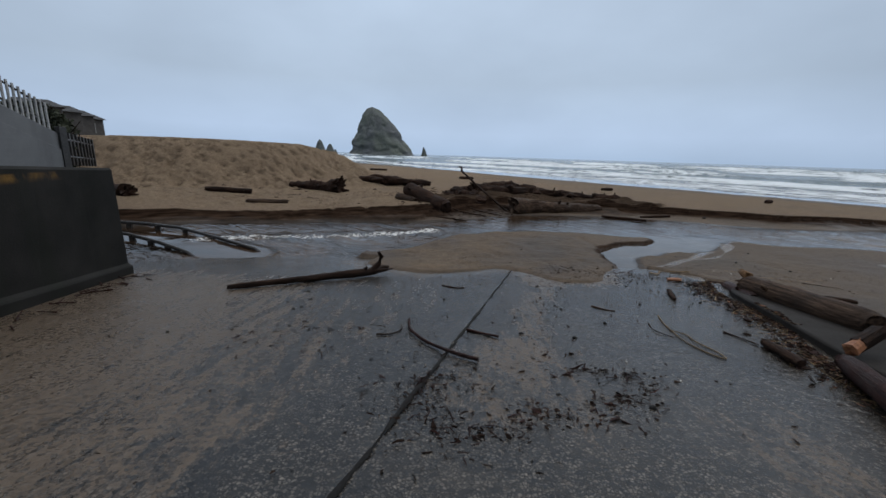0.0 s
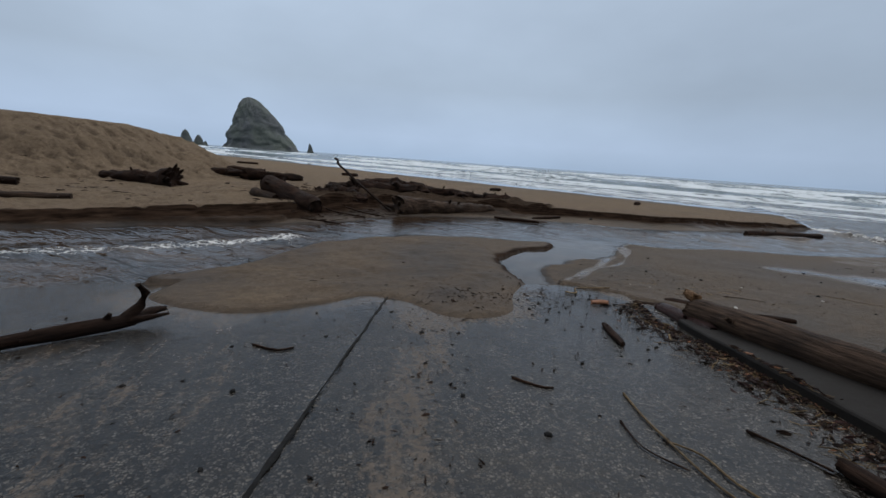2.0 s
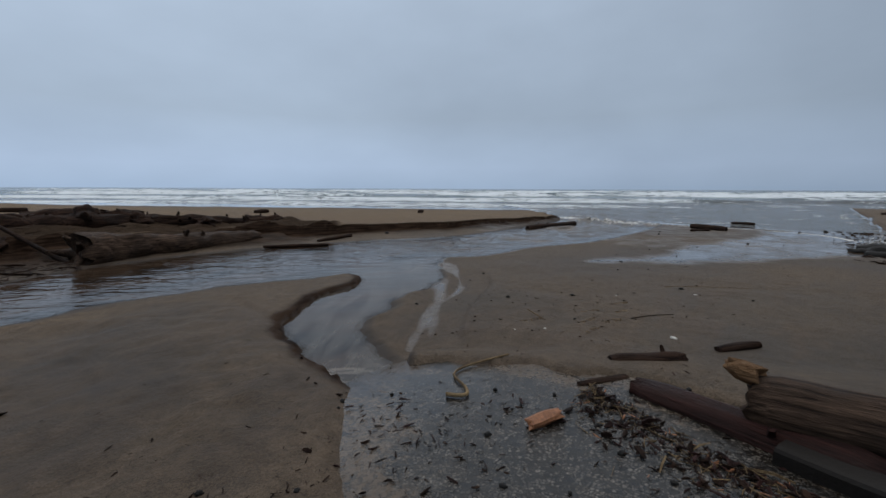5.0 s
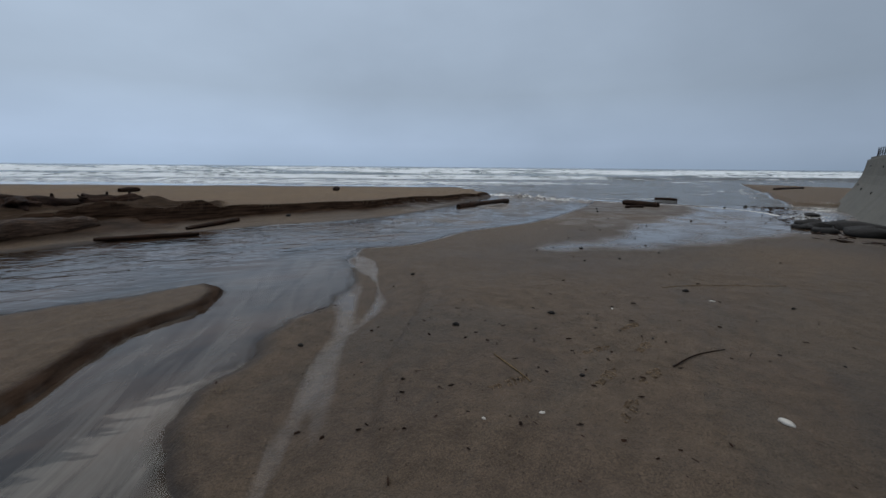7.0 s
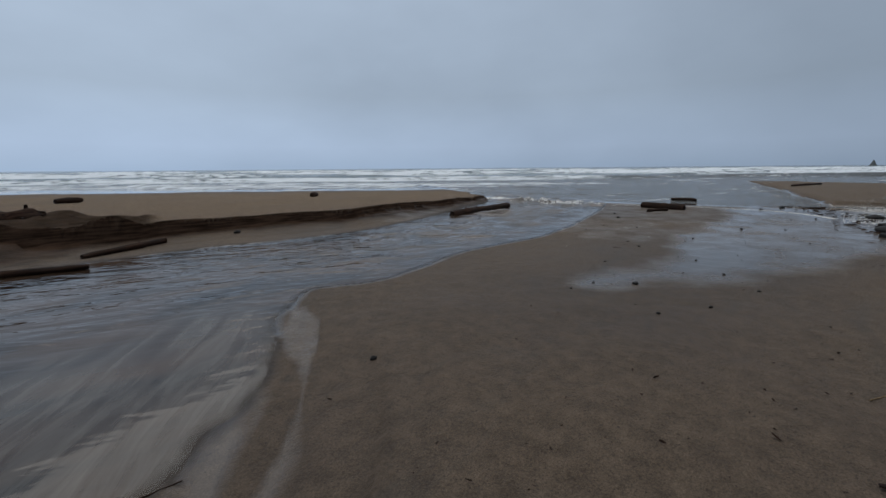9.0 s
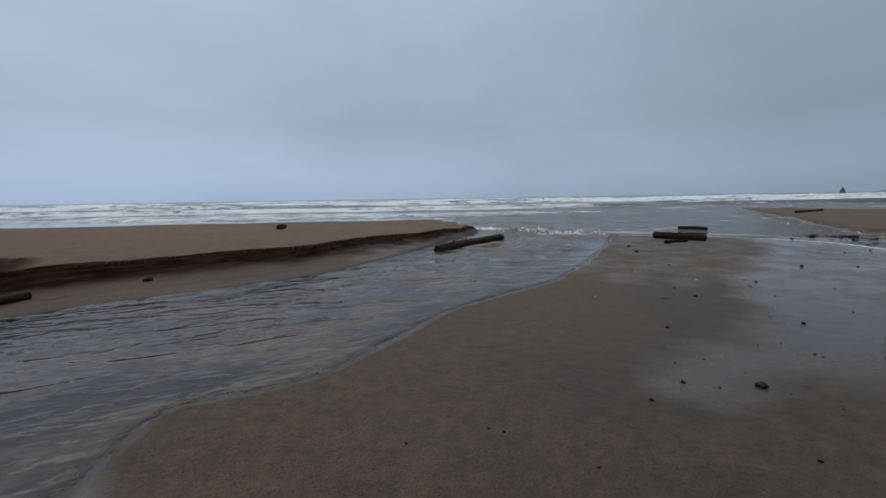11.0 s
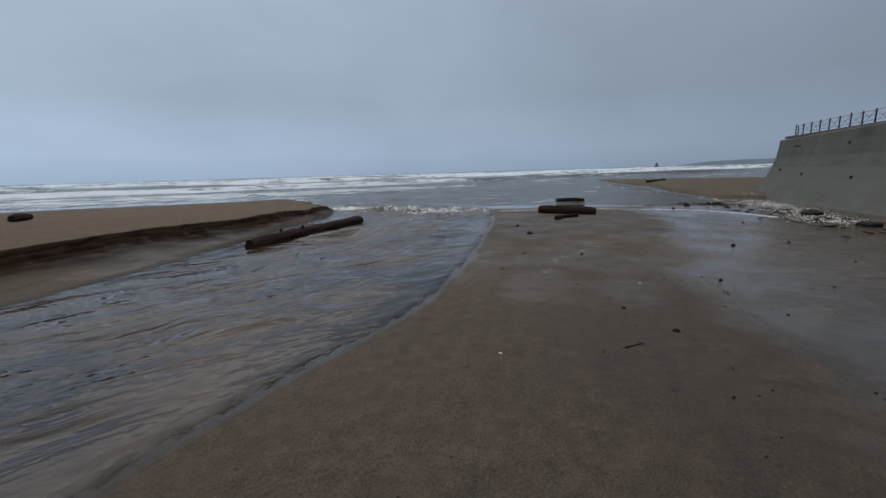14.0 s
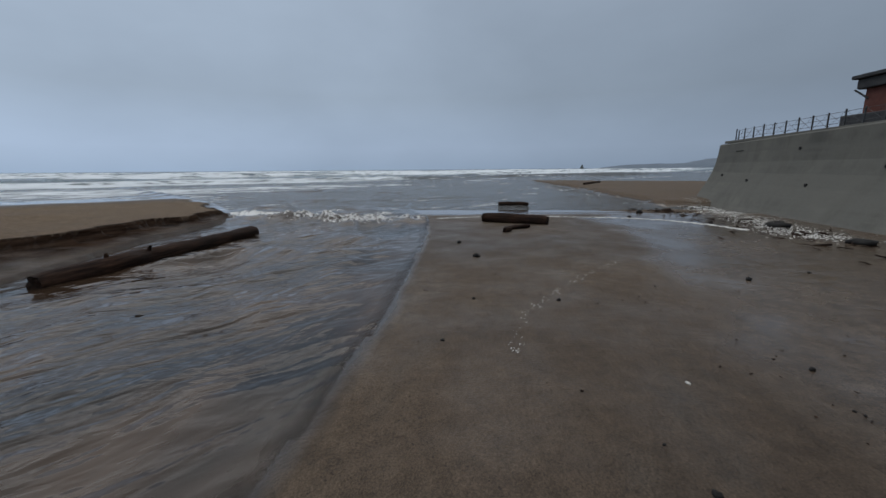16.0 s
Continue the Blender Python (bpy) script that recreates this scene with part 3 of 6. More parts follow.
def dimples(x, y, cell, r, seed, chance, stretch=1.0):
    """Scattered round dents, one at most in each cell."""
    out = np.zeros(np.shape(x))
    ix, iy = np.floor(x / cell), np.floor(y / cell)
    for dx in (-1, 0, 1):
        for dy in (-1, 0, 1):
            cx, cy = ix + dx, iy + dy
            px, py = (cx + 0.5 + 0.42 * lattice(cx, cy, seed)) * cell, (cy + 0.5 + 0.42 * lattice(cx, cy, seed + 1)) * cell
            on = lattice(cx, cy, seed + 2) > 1 - 2 * chance
            out = np.maximum(out, on * np.exp(-((x - px) ** 2 + ((y - py) * stretch) ** 2) / (r * (1 + 0.4 * lattice(cx, cy, seed + 3))) ** 2))
    return out


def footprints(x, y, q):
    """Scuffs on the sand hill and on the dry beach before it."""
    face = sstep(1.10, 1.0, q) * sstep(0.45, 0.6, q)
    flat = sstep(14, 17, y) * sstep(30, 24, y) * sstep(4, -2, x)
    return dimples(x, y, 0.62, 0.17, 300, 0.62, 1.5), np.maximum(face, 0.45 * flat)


def lobe_side(x, y, isl):
    """The washed-over sand on the south side of the narrow channel, where it is undercut."""
    return ((isl < 0.5) | ((x > 4.5) & (x < 7.9) & (y > 11.35 + 0.6 * (x - 5)))) & (y < 14.1)


def ground_height(x, y):
    u = along(x, y)
    zw = water_level(x)
    flat = -0.93 - 0.02 * np.maximum(x - 8, 0) - 0.03 * np.clip(y - 9, -3, 6)
    flat = np.maximum(flat, -1.2)
    out = sstep(27, 33, x)
    flat = flat * (1 - out) + out * np.maximum(-1.33 - 0.006 * (x - 32), -2.6)
    # the sand by the kerb lies as high as the ramp and runs down from it
    bank = ramp_height(y) + 0.1 * sstep(7.2, 6.0, y) + 0.02 - 0.17 * np.maximum(x - kerb_x(y) - 0.9, 0) - 0.02
    bank = np.where(y < 12, bank, -3)
    north = np.maximum(flat, np.minimum(bank, 0.6))
    calm = sstep(11.5, 15.0, x)
    north = north + 0.022 * fbm(x * 1.0, y * 1.0, 6, 3, 0.55) * (1 - calm) + 0.02 * fbm(x * 0.22, y * 0.22, 3, 8) * (1 - 0.6 * calm)
    # a spit of sand beyond the sea wall
    spit = -0.98 + 0.05 * fbm(x * 0.4, y * 0.4, 3, 5)
    k = sstep(0.0, 0.5, np.minimum(4.3 + 0.15 * fbm(x * 0.5, y * 0.5, 3, 21) - y, x - 31.5)) * sstep(90, 49, x + 0.5 * np.abs(y - 3))
    north = north * (1 - k) + spit * k
    # under the ramp the sand is buried, but for the lobe washed over its foot
    on_ramp = (x < ramp_edge(y)) & (x > -8.5) & (y < 10.0)
    isl = signed(x, y, ISLAND)
    lobe = np.maximum(np.where(y < 10.6, ramp_height(y) + 0.004 + 0.05 * sstep(0, -1.2, isl), -9), flat - 0.02)
    lobe = lobe + (0.034 * fbm(x * 1.4, y * 1.4, 5, 12, 0.6) - 0.03 * np.maximum(0.12 - np.abs(fbm(x * 1.1, y * 0.55, 3, 15)), 0) / 0.12) * sstep(0.1, -0.6, isl)
    lobe = lobe - 0.04 * dimples(x, y, 0.9, 0.13, 320, 0.22) * sstep(-0.3, -0.6, isl) - 0.022 * sstep(-0.42, -0.36, isl + 0.28 * fbm(x * 0.9, y * 0.9, 3, 18)) * sstep(2.6, 3.4, x)
    lobe = np.where((isl < -0.08) & (y < 10.6), np.maximum(lobe, ramp_height(y) + 0.014), lobe)
    h = np.where(on_ramp, np.where(isl < 0.06, lobe - 0.05 * sstep(-0.05, 0.06, isl), ramp_height(y) - 0.07), north)
    h = np.where((y >= 10.0) & (isl < 0.4) & (x < 5), lobe, h)
    # the sand ends against the ramp in a small worn step
    e = x - ramp_edge(y) + 0.05 * fbm(x * 2.2, y * 2.2, 3, 24)
    rim = ramp_height(y) - 0.12 + 0.165 * sstep(-0.07, 0.05, e)
    h = np.where(on_ramp & (isl > 0.06), h - 0.25 * np.maximum(y - 9.3, 0) ** 2 * sstep(3.2, 4.2, x), h)
    # the creek
    d = signed(x, y, CREEK) + (0.10 - 0.07 * sstep(10.5, 12.5, x)) * fbm(x * 1.5, y * 1.5, 3, 30)
    tip = lobe_side(x, y, isl)
    h = np.where(tip & (d > 0), h + 0.04 * sstep(0, 0.3, d), h)
    gentle = zw + np.where((x < 7.9) & (y > 9.8), np.where(tip, 2.4, 0.4), 0.07) * np.maximum(d, 0) + 0.108 * np.maximum(d - 0.7, 0) * sstep(12, 8, x)
    h = np.where((d > 0) & ~on_ramp, np.minimum(np.maximum(h, zw + 0.012 + 0.012 * np.minimum(d, 3) - 0.4 * sstep(28.2, 33, x)), gentle + 0.002), h)
    h = np.where(d <= 0, np.minimum(zw - 0.02, zw + 0.40 * np.maximum(d, -0.9)), h)
    g = dist_line(x, y, GROOVE)
    h = np.where(g < 0.6, np.minimum(h, zw + 0.045 - 0.045 * sstep(0.3, 0.0, g) + 0.02 * sstep(0.3, 0.6, g)), h)
    k = sstep(0.2, 0.9, e)
    h = np.where((y > 6.4) & (y < 9.75) & (e > -0.1) & (e < 0.9) & (isl > 0.3) & (d > 0.05), np.maximum(h, rim * (1 - k) + h * k), h)
    # south bank: a cut edge, then the upper beach running down to the surf
    cut = -signed(x, y, SOUTH_LAND) + 0.30 * fbm(x * 0.7, y * 0.7, 4, 40) + 0.06 * fbm(x * 4, y * 4, 2, 44)
    top = -0.72 + 0.13 * sstep(8, 2, x) - 0.0205 * np.maximum(u - 22, 0)
    top = np.maximum(top, -2.8) + 0.03 * fbm(x * 0.5, y * 0.5, 4, 50)
    q = (np.abs((x + 18.6) / 14.2) ** 2.1 + np.abs((y - 33.0) / 13.0) ** 2.1) ** (1 / 2.1)
    q = q + 0.05 * fbm(x * 0.25, y * 0.25, 4, 60)
    hill = 2.52 * sstep(1.03, 0.5, q) + 0.1 * sstep(1.15, 0.8, q)
    scuff = sstep(1.12, 0.95, q) * sstep(0.5, 0.66, q)
    hill = hill + scuff * (0.12 * fbm(x * 1.1, y * 1.5, 5, 70) - 0.30 * np.maximum(fbm(x * 1.6 + 0.7 * y, y * 1.2, 2, 77) - 0.35, 0))
    dent, where = footprints(x, y, q)
    top = top + hill - 0.27 * dent * where - 0.10 * dimples(x + 3.3, y, 0.37, 0.10, 340, 0.5, 1.8) * where + 0.25 * sstep(-6, -13, x) * sstep(40, 15, y)
    heap = sstep(2.2, 0.9, dist_line(x, y, PILE) + 0.7 * fbm(x * 0.6, y * 0.6, 3, 45))
    top = top + heap * (0.10 + 0.13 * fbm(x * 1.1, y * 1.1, 4, 46))
    low = cut + 0.42 * fbm(x * 0.55, y * 0.55, 3, 47)
    foot = zw + 0.04 + 0.06 * sstep(-1.5, 0, cut)
    step = 0.34 * sstep(-0.80, -0.66, low) + 0.08 * sstep(-0.66, -0.2, cut) + 0.58 * sstep(-0.12, 0.06, cut)
    east = sstep(8, 11, x)
    step = step * (1 - east) + east * (0.12 * sstep(-0.5, -0.1, cut) + 0.88 * sstep(-0.10, 0.05, cut))
    near_bank = np.where(cut < 0.12, foot + (top - foot) * step, top)
    h = np.where((cut > -1.4) & (d > 0), np.maximum(np.minimum(near_bank, zw + 0.02 + 0.9 * d), h), h)
    apron = zw + 0.01 + (0.115 + 0.05 * fbm(x * 0.9, y * 0.9, 4, 48)) * np.maximum(d, 0)
    h = np.where((y > 16.4) & (d > 0) & (cut <= 0.1) & (x > -2) & (x < 9.5), np.maximum(h, np.minimum(apron, -0.62)), h)
    h = np.where(cut > 0.12, top, h)
    h = np.where((u > 52) & (cut > 0), np.minimum(h, -1.3 - 0.02 * (u - 52)), h)
    return np.where(u > 70, np.minimum(h, -2.0), h), d, cut, isl, q


def spread(lo, hi, step, far_lo, far_hi, grow=1.16):
    mid = list(np.arange(lo, hi + 1e-6, step))
    s, v, right = step, hi, []
    while v < far_hi:
        s *= grow
        v += s
        right.append(v)
    s, v, left = step, lo, []
    while v > far_lo:
        s *= grow
        v -= s
        left.append(v)
    return np.array(left[::-1] + mid + right)


def sheet(name, xs, ys, height, mat, attributes=None, keep=None):
    X, Y = np.meshgrid(xs, ys)
    ny, nx = X.shape
    verts = np.stack([X, Y, height], -1).reshape(-1, 3)
    i = np.arange(ny * nx).reshape(ny, nx)
    quads = np.stack([i[:-1, :-1], i[:-1, 1:], i[1:, 1:], i[1:, :-1]], -1).reshape(-1, 4)
    if keep is not None:
        ok = keep[:-1, :-1] | keep[:-1, 1:] | keep[1:, 1:] | keep[1:, :-1]
        quads = quads[ok.reshape(-1)]
        used = np.unique(quads)
        back = np.full(ny * nx, -1)
        back[used] = np.arange(len(used))
        verts, quads = verts[used], back[quads]
    else:
        used = np.arange(ny * nx)
    me = bpy.data.meshes.new(name)
    me.vertices.add(len(verts))
    me.vertices.foreach_set("co", verts.ravel())
    me.loops.add(quads.size)
    me.loops.foreach_set("vertex_index", quads.ravel())
    me.polygons.add(len(quads))
    me.polygons.foreach_set("loop_start", np.arange(0, quads.size, 4))
    me.update()
    me.polygons.foreach_set("use_smooth", np.ones(len(quads), bool))
    for key, v in (attributes or {}).items():
        at = me.attributes.new(key, "FLOAT", "POINT")
        at.data.foreach_set("value", np.asarray(v, np.float32).reshape(-1)[used])
    me.materials.append(mat)
    me.validate()
    return new(name, me)


# ---- ground ----
gx = np.concatenate([spread(-30, -11.1, 0.1, -3500, -11.1), spread(-11, 30, 0.075, -11, 3500)])
gy = np.concatenate([spread(3.5, 23.5, 0.075, -3500, 23.5), spread(23.6, 33, 0.1, 23.6, 3500, 1.1)])
X, Y = np.meshgrid(gx, gy)
H, D_CREEK, D_CUT, D_ISL, Q_HILL = ground_height(X, Y)
wet_shade = 0.78 + 0.12 * fbm(X * 0.3, Y * 0.3, 3, 90)
wet_shade = np.where(D_ISL < 0, 0.7 + 0.18 * fbm(X * 0.7, Y * 0.7, 3, 92), wet_shade)
wet_shade = np.where(D_CUT > 0.1, 0.18 + 0.10 * fbm(X * 0.4, Y * 0.4, 3, 91), wet_shade)
wet_shade = np.where(D_CUT > 0.1, wet_shade + 0.14 * sstep(5, 14, X), wet_shade)
wet_shade = np.where((D_CUT > -0.35) & (D_CUT <= 0.1), 0.8, wet_shade)
wet_shade = np.where((D_CUT > 0.1), wet_shade + 0.7 * sstep(38, 47, along(X, Y)), wet_shade)
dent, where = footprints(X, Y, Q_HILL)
wet_shade = np.where(Q_HILL < 1.03, 0.12, wet_shade)
# shade inside the footprint dents, put into the sand colour
wet_shade = np.where(D_CUT > 0.15, wet_shade + 0.42 * dent * where, wet_shade)
wet_shade = np.maximum(wet_shade, sstep(0.5, 0.0, D_CREEK) * (D_CUT < -0.3))
pool_d = signed(X, Y, POOL) + 0.35 * fbm(X * 0.5, Y * 0.5, 4, 97)
film = np.maximum(sstep(0.8, -0.8, pool_d) * 0.66, 0.42 * sstep(14.5, 18, X)) * (D_CUT < 0) * (D_CREEK > 0.15)
film = np.maximum(film, sstep(26.5, 29.5, X) * (D_CUT < 0))
film = np.maximum(film, sstep(0.3, 0.05, D_CREEK) * 0.6 * (D_CUT < -2.2))
film = np.maximum(film, np.where((D_CUT > 0), sstep(42, 47, along(X, Y)), 0))
film = film * (D_ISL > 0.1) * ((X > 9.5) | (D_CUT > 0))
run, across = 0.77 * X + 0.64 * Y, -0.64 * X + 0.77 * Y
braid = sstep(0.9, 0.4, dist_line(X, Y, BRAID)) * np.clip(0.30 + 0.5 * fbm(run * 0.35, across * 3.6, 4, 95), 0, 0.66)
braid = np.maximum(braid, 0.58 * sstep(0.24, 0.05, dist_line(X, Y, GROOVE) + 0.16 * fbm(run * 0.5, across * 3, 3, 96)))
film = np.maximum(film, braid * (D_ISL > 0.1) * (X > 5.6))
on_spit = (X > 31.5) & (Y < 4.8) & (H > -1.18)
film, wet_shade = np.where(on_spit, 0, film), np.where(on_spit, 0.62, wet_shade)
# damp mud below the bank; the cut face gets its shade as colour too
damp_shade = (0.8 * sstep(-3.6, -2.0, D_CUT) + 0.2 * sstep(-0.9, -0.5, D_CUT)) * (Y > np.minimum(9 + 0.35 * (X + 10), 16.2)) * sstep(0.16, 0.06, D_CUT) * sstep(36, 26, X) * sstep(0.02, 0.12, H - water_level(X))
# shadow under the lobe's undercut rim, painted as a dark band
damp_shade = np.maximum(damp_shade, 0.95 * sstep(0.20, 0.10, D_CREEK) * sstep(-0.06, 0.0, D_CREEK) * (X < 7.9) * (X > 1) * (Y > 9.6) * (D_CUT < -1) * lobe_side(X, Y, D_ISL))
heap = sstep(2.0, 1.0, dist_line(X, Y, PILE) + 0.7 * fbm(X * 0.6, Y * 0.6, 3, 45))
damp_shade = np.maximum(damp_shade, 0.85 * heap * (D_CUT > -0.5))
black = np.exp(-((0.8 * (X - 7.7) - 0.6 * (Y - 10.6)) / 0.75) ** 2 - ((0.6 * (X - 7.7) + 0.8 * (Y - 10.6)) / 0.55) ** 2)
black = np.maximum(black, 0.6 * np.exp(-((X - 12.6) / 0.9) ** 2 - ((Y - 10.7) / 0.35) ** 2)) + 0.7 * sstep(9.6, 7.2, Y + 0.5 * fbm(X * 0.6, Y * 0.6, 3, 98)) * (X > 6) * sstep(14, 10, X)
tagged(sheet("ground", gx, gy, H, SAND, {"wet_shade": wet_shade, "film": film, "damp_shade": damp_shade, "black": black}), "wet brown beach sand cut by a creek, drier on the upper beach", "sand", kind="structure")

# ---- creek water ----
wx, wy = np.arange(-13, 46, 0.085), np.arange(7.4, 30, 0.085)
X, Y = np.meshgrid(wx, wy)
Hg, Dc, Dcut, _, _ = ground_height(X, Y)
lively = 0.3 + 0.7 * sstep(9, 14, X) * sstep(0.1, 1.6, -Dc)
lively = np.maximum(lively, 1.5 * sstep(2.5, -1.0, X))
slab = sstep(0.95, 0.8, dist_line(X, Y, np.array([(-9.5, 11.8), (-5.0, 9.85)])))
lively = lively * (1 - 0.93 * slab)
lively = lively * (1 - 0.85 * sstep(10.4, 8.6, X) * sstep(3.6, 4.6, X) * sstep(9.2, 9.8, Y) * sstep(15.4, 14.2, Y))
lee = sstep(0.3, 1.3, Y - (13.0 + 0.62 * (X + 2.5))) * sstep(3.5, 1.5, X)
lively = lively * (1 - 0.3 * lee)
over, by = 0.6 * X + 0.8 * Y, 0.8 * X - 0.6 * Y
bend = 0.5 * fbm(X * 0.5, Y * 0.5, 2, 99)
ridge_a = 1 - 2.2 * np.abs(vnoise(over * 1.15 + bend, by * 0.42, 101))
ridge_b = 1 - 2.0 * np.abs(vnoise(over * 2.7 + bend * 2, by * 0.9 + 5, 105))
chop = 0.75 * ridge_a * np.clip(0.6 + 0.8 * fbm(X * 0.4, Y * 0.4, 2, 107), 0.1, 1.3) + 0.30 * ridge_b + 0.08 * fbm(over * 4.5, by * 2.0, 2, 109)
weir = np.exp(-((X - 27.0 - 0.35 * np.abs(Y - 15.5) * (Y > 15.5) - 0.25 * fbm(Y * 1.1, X * 0.4, 3, 110)) / (0.9 + 0.5 * np.abs(fbm(Y * 0.9, X * 0.9, 3, 111)))) ** 2) * sstep(12.5, 13.3, Y) * sstep(21.5, 19, Y)
rapid = np.exp(-((D_ := dist_line(X, Y, curve([(-6.5, 10.9), (-3.5, 12.4), (-2.5, 13.0), (-1.0, 14.0), (-0.1, 14.6)]))) / 0.45) ** 2)
deck = np.exp(-(dist_line(X, Y, np.array([(-9, 11.6), (-5.2, 9.9)])) / 0.75) ** 2)
beyond = sstep(27.2, 28.5, X)
Hw = water_level(X) + (0.022 + 0.10 * sstep(12, 16, X)) * np.minimum(lively, 1) * chop * np.clip((water_level(X) - Hg) / 0.2, 0, 1) + 0.10 * weir * (1 + fbm(X * 2.5, Y * 2.5, 3, 120)) + 0.05 * rapid * (1 + fbm(X * 2.5, Y * 2.5, 3, 121)) - 0.03 * beyond - 0.07 * sstep(29.5, 33, X)
Hw = np.where(Dc > 0.12, np.minimum(Hw, water_level(X) - 0.03), Hw)
froth = sstep(27.2, 28.6, X) * sstep(37, 29, X) * sstep(13.4, 14.6, Y) * np.clip(0.35 + 0.9 * fbm(X * 0.45 + 0.2 * Y, Y * 0.9, 3, 133), 0, 1)
foam = 0.66 * weir + 0.5 * froth + 0.62 * rapid + 0.30 * deck * (1 - slab) + 0.12 * beyond
silk = sstep(10.6, 9.4, X) * sstep(4.2, 5.0, X) * sstep(9.4, 10.2, Y) * sstep(15.2, 14.2, Y)
foam = foam + 0.12 * np.maximum(fbm(X * 0.5, Y * 0.5, 3, 130), 0) * (X < 1)
depth = np.clip((Hw - Hg) / 0.04, 0, 1)
tagged(sheet("water", wx, wy, Hw, STREAM, {"depth": depth, "foam": np.clip(foam, 0, 1), "rough": lively, "silk": silk}, keep=((Hw - Hg) > -0.015) & (Dc < 1.2)),
       "shallow brown creek water running to the sea", "water", kind="structure")

# ---- sea ----
su = np.concatenate([np.arange(24, 100, 0.5), 100 * 1.022 ** np.arange(0, 172)])
sv = spread(-60, 140, 1.0, -4000, 4000, 1.06)
U, V = np.meshgrid(su, sv)
SX, SY = 0.81 * U - 0.58 * V, 0.58 * U + 0.81 * V
amp, foam = 0.0, 0.0
for k, (u0, hgt, wid) in enumerate(((64, 0.22, 2.2), (80, 0.45, 3.0), (104, 0.7, 3.5), (132, 0.9, 4.5), (175, 1.05, 6), (230, 1.1, 7), (300, 1.0, 9), (390, 0.9, 11))):
    line = u0 + 9 * vnoise(V / 45.0, V * 0 + k, 140 + k) + 3 * vnoise(V / 11.0, V * 0 + k, 150 + k)
    live = np.clip(0.75 + 0.9 * fbm(V / 38.0, V * 0 + 3.3 * k, 2, 160 + k), 0, 1)
    s = U - line
    amp = amp + hgt * live * np.where(s < 0, np.exp(-(s / (wid * 0.45)) ** 2), np.exp(-(s / (wid * 1.5)) ** 2))
    foam = np.maximum(foam, live * np.where(s < 0, np.exp(-(s / (wid * 3.2)) ** 2), np.exp(-(s / (wid * 0.6)) ** 2)))
wash = sstep(120, 52, U) * 0.5 + 0.04
foam = np.clip(np.maximum(foam * 0.95, wash * (0.7 + 0.5 * fbm(U * 0.05, V * 0.02, 3, 170))) * sstep(430, 210, U), 0, 1)
foam = foam * (1 - 0.93 * sstep(30, 17, SY) * sstep(88, 66, U))
SZ = -1.275 + amp * sstep(48, 70, U) + 0.10 * fbm(U * 0.11, V * 0.05, 3, 180) * sstep(60, 140, U) + 0.035 * fbm(U * 0.8, V * 0.35, 3, 185) * sstep(32, 38, U) * sstep(140, 60, U)
SZ = SZ - 0.2 * sstep(31.0, 28.8, SX) * sstep(11.6, 13.2, SY)
shallow = np.clip(sstep(90, 55, U) + 0.8 * sstep(24, 10, SY) * sstep(130, 70, U), 0, 1)
sea = sheet("sea", su, sv, SZ, SEA, {"foam": foam, "shallow": shallow})
sea.rotation_euler = (0, 0, math.atan2(0.58, 0.81))
tagged(sea, "grey-green sea with rows of white breaking surf", "sea", kind="structure")

# ---- ramp, kerb ----
rx_, ry_ = np.arange(-8.6, 6.6, 0.1), np.arange(-4.0, 10.3, 0.08)
X, Y = np.meshgrid(rx_, ry_)
joint = np.abs(X - (0.6 + (Y - 5.25) * 0.315) + 0.03 * fbm(Y * 1.3, X * 0, 3, 190))
RZ = ramp_height(Y) - 0.25 * np.maximum(Y - 9.3, 0) ** 2 * sstep(3.2, 4.2, X) + 0.006 * fbm(X * 1.1, Y * 1.1, 4, 200) - 0.02 * np.exp(-(joint / 0.035) ** 2)
Z_ISL = signed(X, Y, ISLAND)
sandy = 0.20 + 0.56 * sstep(0.9, 0.0, Z_ISL + 0.3 * fbm(X * 1.5, Y * 1.5, 3, 193)) + 0.46 * np.exp(-((X - (1.75 + (Y - 6.5) * 0.3)) / 0.40) ** 2) * sstep(2.0, 4.5, Y)
sandy = sandy + (0.26 * sstep(0.3, -0.6, X - 0.315 * (Y - 5.25)) + 0.42 * sstep(-0.8, -3.6, X + 0.22 * (Y - 4))) * sstep(8.6, 6.4, Y) + 0.24 * sstep(1.1, 0.7, np.hypot((X - 0.72) / 1.0, (Y - 3.15) / 1.05) + 0.2 * fbm(X * 2, Y * 2, 3, 196)) + 0.35 * sstep(0.5, 0.1, np.abs(X - 2.55 - 0.33 * (Y - 3.0)) + 0.25 * fbm(X * 2, Y * 1.2, 3, 197)) * sstep(3.6, 2.2, Y)
flow = sstep(0.1, -0.5, X - (0.6 + (Y - 5.25) * 0.315) + 0.25 * fbm(X * 0.8, Y * 0.8, 3, 205)) * sstep(6.6, 8.4, Y + 0.6 * fbm(X, Y, 3, 206)) * 0.7
flow = np.maximum(flow, sstep(7.4, 8.8, Y) * sstep(3.6, 2.4, X))
flow = np.maximum(flow, sstep(8.3, 9.3, Y + 0.3 * fbm(X * 1.2, Y * 1.2, 3, 207)))
sandy = sandy + 0.35 * sstep(0.5, 0.0, ramp_edge(Y) - X) * (Y > 6.4)
sandy = sandy + 0.25 * sstep(0.55, 0.1, kerb_x(Y) - X)
